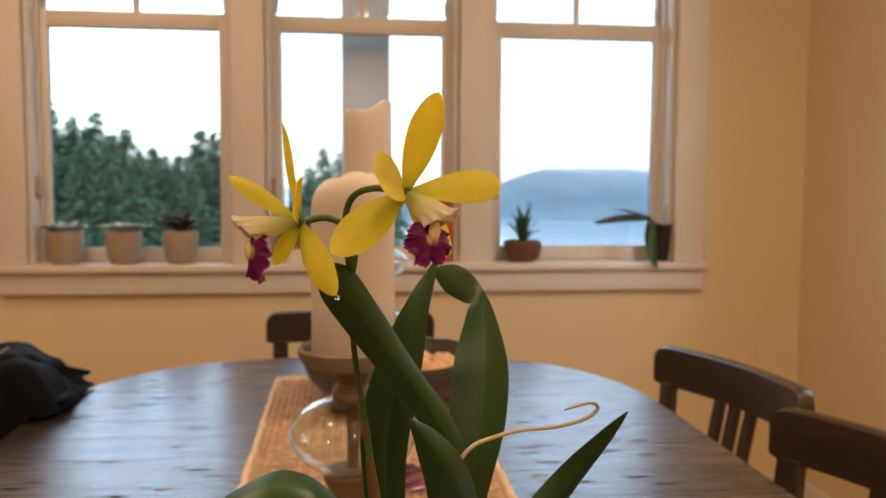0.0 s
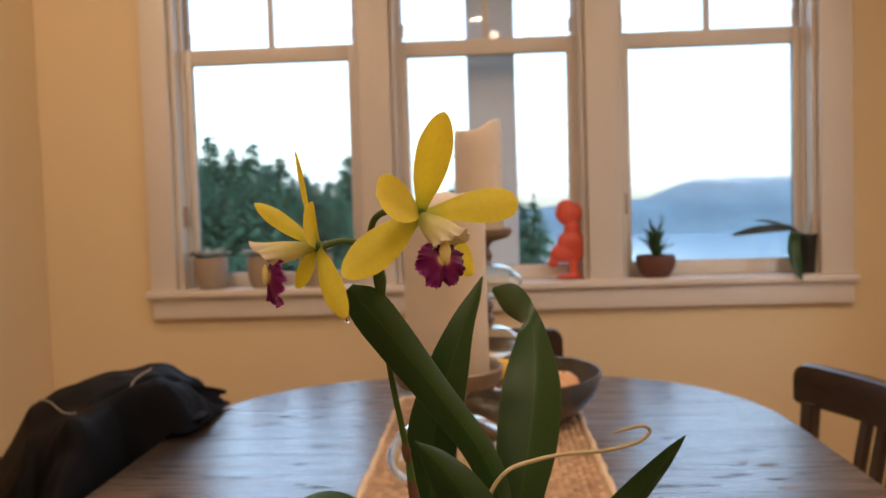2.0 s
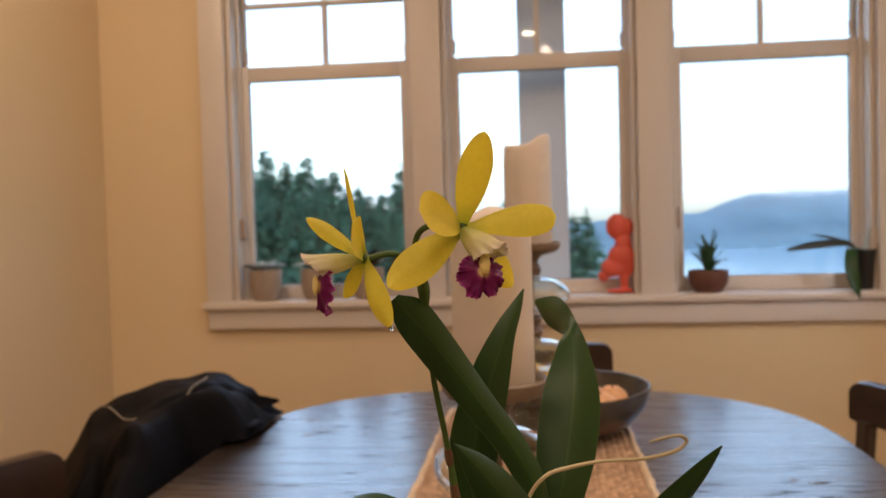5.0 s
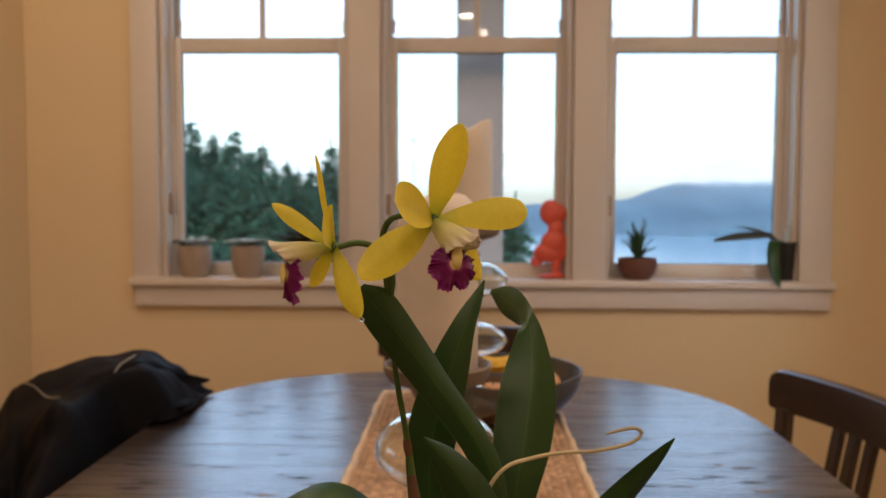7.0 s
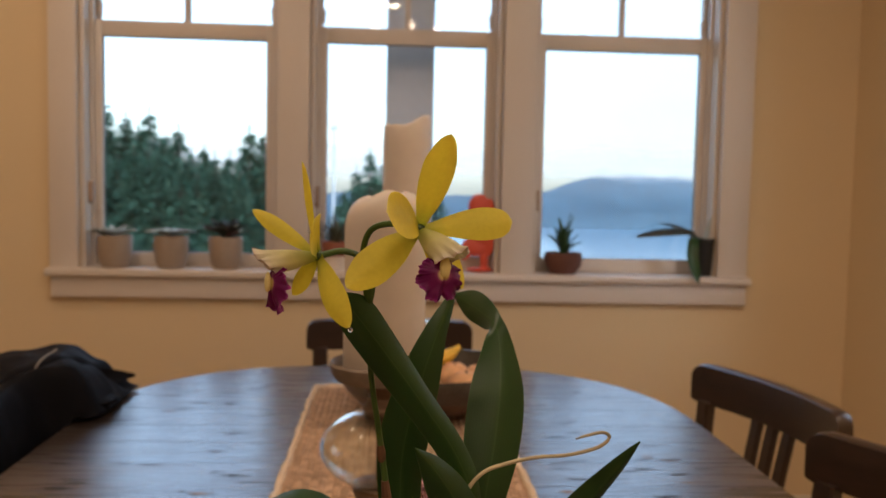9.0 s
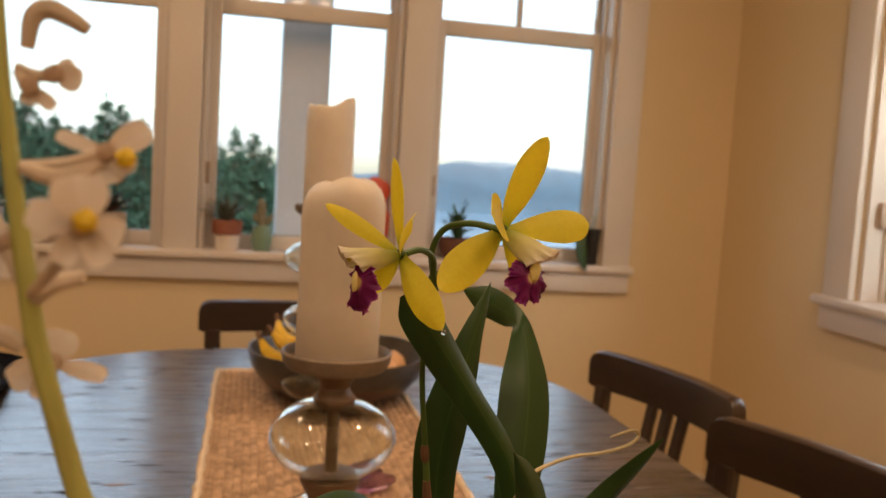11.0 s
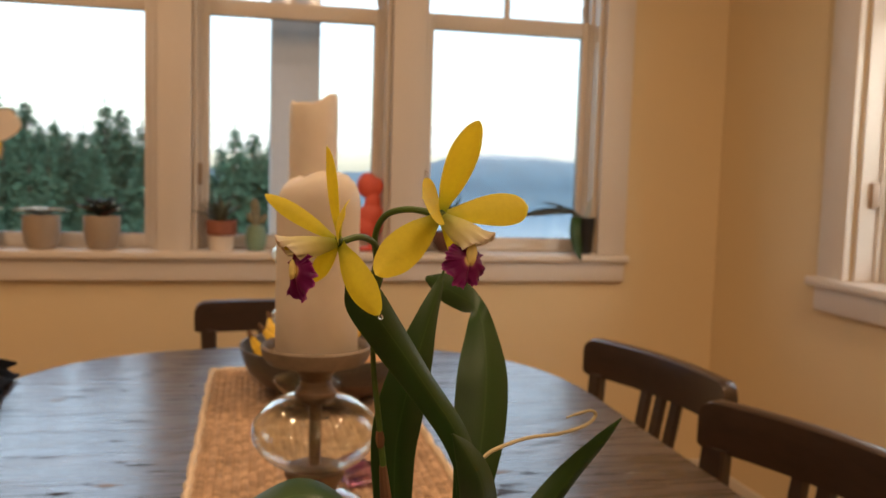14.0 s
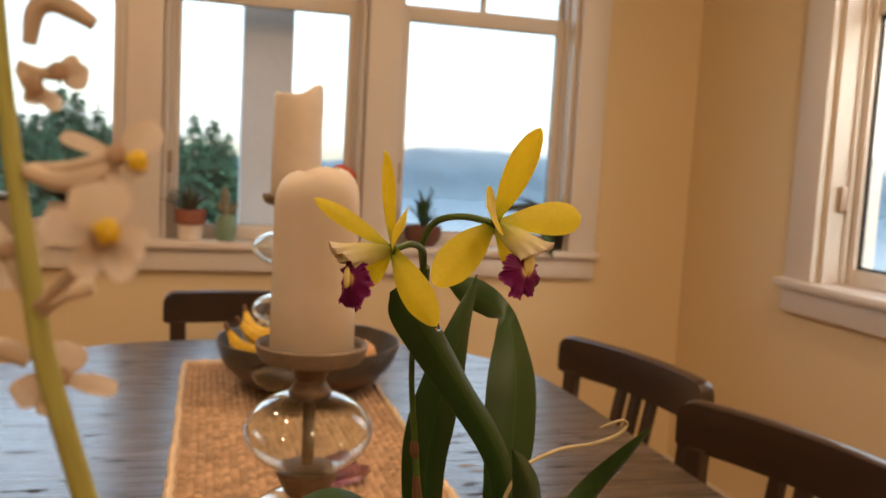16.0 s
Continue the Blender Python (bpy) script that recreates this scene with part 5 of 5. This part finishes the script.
white_flower((0.0073, -0.4105, 1.2707), (0.0274, -0.454, 1.2929), (((0.0259, -0.453, 1.3036), 0.0118), ((0.0152, -0.4502, 1.2952), 0.0074), ((0.0354, -0.4512, 1.2904), 0.0074), ((0.0229, -0.4549, 1.2846), 0.0058), ((0.0324, -0.4549, 1.2845), 0.0062)), (0.0283, -0.4563, 1.2942))
white_flower((0.0041, -0.4105, 1.3041), (0.0253, -0.4116, 1.3086), (((0.0353, -0.4082, 1.316), 0.0076), ((0.0119, -0.4071, 1.3129), 0.0039), ((0.0272, -0.4128, 1.3009), 0.0071), ((0.0325, -0.4151, 1.3048), 0.0057),), (0.0305, -0.4151, 1.3077))
white_flower((0.0099, -0.4082, 1.2574), (0.0119, -0.4036, 1.2516), (((0.0135, -0.4036, 1.2607), 0.0109), ((0.001, -0.4036, 1.2462), 0.0083), ((0.0259, -0.4036, 1.2482), 0.0053), ((0.0086, -0.4036, 1.2414), 0.0064),), None)
white_flower((0.0065, -0.4105, 1.2714), (0.0003, -0.4036, 1.2834), (((0.0111, -0.4036, 1.2905), 0.0076), ((0.0065, -0.4048, 1.2786), 0.0071), ((-0.0077, -0.4036, 1.2896), 0.0086), ((-0.0008, -0.4059, 1.2744), 0.0069),), None)
white_flower((0.0029, -0.4105, 1.329), (0.0119, -0.4094, 1.3277), (((0.0187, -0.4094, 1.3263), 0.0069), ((0.017, -0.4082, 1.3303), 0.0057),), None)
white_flower((0.0034, -0.4105, 1.3277), (0.0069, -0.4116, 1.3239), (((0.0071, -0.4116, 1.3194), 0.0052), ((0.0126, -0.4116, 1.319), 0.004),), None)
for line in (((0.0056, -0.4105, 1.3334), (0.0068, -0.4105, 1.3413), (0.0104, -0.4105, 1.3437), (0.0152, -0.4105, 1.3421), (0.02, -0.4105, 1.3394)), ((-0.0029, -0.4105, 1.2616), (0.0021, -0.4105, 1.2599), (0.0061, -0.4105, 1.2574)), ((0.005, -0.4116, 1.3039), (0.0133, -0.4116, 1.3016), (0.0206, -0.4116, 1.3036), (0.0241, -0.4116, 1.3062)), ((0.0085, -0.4116, 1.2699), (0.0135, -0.4116, 1.2744), (0.0207, -0.4116, 1.2762))):
    n = len(line)
    part("bud", tube(line, [0.0014 + 0.0013 * math.sin(math.pi * (k + 0.5) / n) for k in range(n)], 18, 8), BUFF, wo, "buff flower bud")


# ---- pots on the window sill ----
PY = 2.955
POTS = "plant pots on the window sill"


def succulent(parent, n, r, h, width, mat, seed, spread=0.9, base=0.0, thick=0.004, droop=0.0):
    rnd = random.Random(seed)
    for k in range(n):
        a = k * 2.399 + rnd.uniform(-0.3, 0.3)
        f = (k + 0.5) / n
        out = Vector((math.cos(a), math.sin(a), 0))
        ln = r * (0.45 + 0.65 * f) * rnd.uniform(0.8, 1.15)
        up = h * (1.1 - spread * f) * rnd.uniform(0.8, 1.2)
        pts = [out * 0.006 + Vector((0, 0, base)), out * ln * 0.5 + Vector((0, 0, base + up * 0.62)), out * ln + Vector((0, 0, base + up - droop * f))]
        side = Vector((-out.y, out.x, 0))
        part("leaf", blade(pts, [width, width * 0.85, width * 0.1], [side] * 3, cup=0.5, n=8, m=4, thick=thick), mat, parent)


def round_pot(x, label):
    p = thing("plant_pot", (x, PY, SILL), 0, label, "plant pot", POTS)
    part("pot", lathe([(0, 0), (0.044, 0), (0.052, 0.004), (0.063, 0.03), (0.069, 0.07), (0.07, 0.128), (0.0685, 0.132), (0.065, 0.128), (0.064, 0.118), (0, 0.116)], 44), CERAMIC, p)
    part("soil", lathe([(0, 0.12), (0.0635, 0.119), (0.0635, 0.116), (0, 0.116)], 24), SOIL, p)
    return p


p = round_pot(-0.926, "beige stoneware pot with trailing grey succulents")
succulent(p, 18, 0.1, 0.04, 0.03, SILVER, 1, 0.6, 0.126)
part("sprig", tube([(-0.03, 0, 0.125), (-0.07, -0.01, 0.15), (-0.088, -0.012, 0.142)], [0.004, 0.009, 0.004], 10, 7), DARKLEAF, p)
p = round_pot(-0.7, "beige stoneware pot with a flat silvery rosette")
succulent(p, 26, 0.104, 0.022, 0.04, SILVER, 2, 0.3, 0.132)
p = round_pot(-0.479, "beige stoneware pot with a dark knobbly succulent")
succulent(p, 22, 0.105, 0.075, 0.036, DARKLEAF, 3, 0.6, 0.124, 0.008)
succulent(p, 6, 0.1, 0.05, 0.032, SILVER, 13, 0.5, 0.126, 0.006)
part("sprig", blob((0.018, -0.01, 0.165), 0.032, (0.7, 0.7, 0.9), 0.5, 2.5, 3), DARKLEAF, p)
succulent(p, 7, 0.11, 0.045, 0.03, REDLEAF, 9, 0.4, 0.126)

p = thing("plant_pot", (-0.024, PY, SILL), 0, "two-tone terracotta and white pot with a spiky succulent", "plant pot", POTS)
part("pot", lathe([(0, 0), (0.043, 0), (0.046, 0.003), (0.051, 0.062), (0, 0.062)], 36), WHITEGLAZE, p, "white lower half of the pot")
part("rim", lathe([(0.0, 0.062), (0.053, 0.062), (0.0595, 0.066), (0.0615, 0.118), (0.0595, 0.121), (0.056, 0.118), (0.055, 0.108), (0, 0.106)], 36), TERRA, p, "terracotta upper rim")
succulent(p, 34, 0.098, 0.1, 0.02, HAWORTHIA, 5, 0.6, 0.108, 0.004)

p = thing("plant_pot", (0.113, PY, SILL), 0, "small mint green glazed vase with a branching cactus", "plant pot", POTS)
part("vase", lathe([(0, 0), (0.03, 0), (0.034, 0.004), (0.042, 0.035), (0.043, 0.06), (0.037, 0.09), (0.035, 0.102), (0.032, 0.104), (0.031, 0.096), (0, 0.094)], 36), MINT, p)
part("soil", lathe([(0, 0.1), (0.031, 0.099), (0.031, 0.095), (0, 0.095)], 20), SOIL, p)
part("cactus", tube([(0, 0, 0.095), (-0.003, 0, 0.14), (-0.006, 0, 0.19), (-0.007, 0, 0.213)], [0.015, 0.019, 0.0185, 0.007], 16, 10), CACTUS, p)
part("cactus", tube([(0, 0, 0.115), (0.022, -0.004, 0.125), (0.042, -0.006, 0.15)], [0.011, 0.016, 0.008], 12, 9), CACTUS, p)
part("cactus", tube([(0, 0, 0.12), (-0.02, 0.003, 0.128), (-0.034, 0.004, 0.15)], [0.011, 0.015, 0.008], 12, 9), CACTUS, p)

# carved bird
bird = bmesh.new()
for c, r, q in (((-0.008, 0, 0.276), 0.052, (0.88, 0.4, 1.04)), ((0.034, 0, 0.272), 0.03, (0.8, 0.5, 1.3)), ((0.014, 0, 0.206), 0.036, (0.95, 0.5, 1.2)), ((0.008, 0, 0.152), 0.06, (0.95, 0.42, 0.85)), ((-0.022, 0, 0.108), 0.056, (1.0, 0.42, 0.75)), ((-0.066, 0, 0.072), 0.026, (0.9, 0.4, 0.9)), ((0.034, 0, 0.12), 0.04, (0.7, 0.42, 1.3)), ((0.018, 0, 0.055), 0.024, (0.8, 0.6, 2.1)), ((0.0, 0, 0.011), 0.045, (1.3, 0.75, 0.24))):
    blob(c, r, q, 0, 1, 3, bird)
bird.transform(pose(0.575, PY + 0.01, SILL, 0, 0, 0))
ob = solo("bird_figurine", bird, CORAL, "coral red wooden flamingo figurine on the window sill", "figurine")
mod = ob.modifiers.new("fuse", "REMESH")
mod.mode, mod.voxel_size, mod.use_smooth_shade = "VOXEL", 0.0045, True

p = thing("plant_pot", (0.927, PY, SILL), 0, "squat dark terracotta bowl with a green aloe", "plant pot", POTS)
part("bowl", lathe([(0, 0), (0.05, 0), (0.055, 0.004), (0.075, 0.035), (0.081, 0.065), (0.079, 0.086), (0.075, 0.09), (0.071, 0.086), (0.07, 0.076), (0, 0.074)], 44), TERRADARK, p)
part("soil", lathe([(0, 0.08), (0.07, 0.078), (0.07, 0.074), (0, 0.074)], 24), SOIL, p)
succulent(p, 22, 0.075, 0.155, 0.025, ALOE, 7, 0.75, 0.076, 0.005)

p = thing("plant_pot", (1.532, PY, SILL), 0, "black plastic pot with a drooping dark-leaved orchid", "plant pot", POTS)
part("pot", lathe([(0, 0), (0.034, 0), (0.036, 0.003), (0.044, 0.148), (0.047, 0.149), (0.047, 0.158), (0.044, 0.159), (0.042, 0.148), (0, 0.14)], 36), BLACKPOT, p)


def sill_leaf(spine, widths, mat, side):
    part("leaf", blade(spine, widths, [side] * len(spine), cup=0.3, n=22, m=6, thick=0.002), mat, p)


sill_leaf([(-0.01, 0, 0.14), (-0.06, -0.02, 0.185), (-0.13, -0.03, 0.19), (-0.22, -0.04, 0.183), (-0.305, -0.045, 0.165)], [0.02, 0.03, 0.038, 0.036, 0.012], DARKLEAF, (0.1, 0.6, 0.75))
sill_leaf([(-0.01, 0.01, 0.14), (-0.06, 0.01, 0.19), (-0.13, 0.02, 0.215), (-0.2, 0.02, 0.222)], [0.018, 0.03, 0.032, 0.004], DARKLEAF, (0.1, 0.9, 0.4))
sill_leaf([(-0.02, -0.01, 0.14), (-0.06, -0.05, 0.16), (-0.08, -0.085, 0.1), (-0.07, -0.1, 0.03), (-0.052, -0.105, -0.025)], [0.02, 0.04, 0.05, 0.04, 0.004], LEAF, (1, 0, 0))
sill_leaf([(0.0, 0, 0.14), (0.02, -0.01, 0.2), (0.05, -0.02, 0.27), (0.085, -0.03, 0.335)], [0.018, 0.036, 0.034, 0.004], GREYLEAF, (1, 0.2, -0.4))
sill_leaf([(0.01, 0, 0.14), (0.04, 0.0, 0.19), (0.075, 0.01, 0.235), (0.11, 0.01, 0.265)], [0.014, 0.026, 0.024, 0.004], BUFF, (0.8, 0.2, -0.6))

# ---- chandelier over the table ----
ch = thing("chandelier", (LAMP[0], LAMP[1], LAMP[2]), 0, "round brass chandelier with six bare warm bulbs", "chandelier")
pts = [(0.25 * math.cos(a), 0.25 * math.sin(a), 0.06) for a in np.linspace(0, 2 * math.pi, 37)]
part("ring", tube(pts, [0.008] * 37, 72, 8), BRASS, ch)
part("rod", tube([(0, 0, 0.06), (0, 0, CEIL - LAMP[2])], [0.008, 0.008], 3, 10), BRASS, ch)
for k in range(6):
    a = k * math.pi / 3 + 0.3
    x, y = 0.25 * math.cos(a), 0.25 * math.sin(a)
    part("arm", tube([(0, 0, 0.075), (x * 0.5, y * 0.5, 0.085), (x, y, 0.06)], [0.005, 0.005, 0.005], 8, 7), BRASS, ch)
    part("socket", lathe([(0, 0.028), (0.014, 0.028), (0.014, 0.06), (0, 0.06)], 14, (x, y, 0)), BRASS, ch)

# trims for the added ceiling lamps, all out of view
for x, y, watts in ADDED_DOWNLIGHTS:
    dl = thing("ceiling_downlight", (x, y, CEIL), 0, "added unseen ceiling downlight with a round white trim", "downlight", "ceiling downlights")
    part("downlight_trim", lathe([(0.092, -0.004), (0.112, -0.004), (0.114, -0.0005), (0.092, -0.0005), (0.092, -0.004)], 32), TRIM, dl)
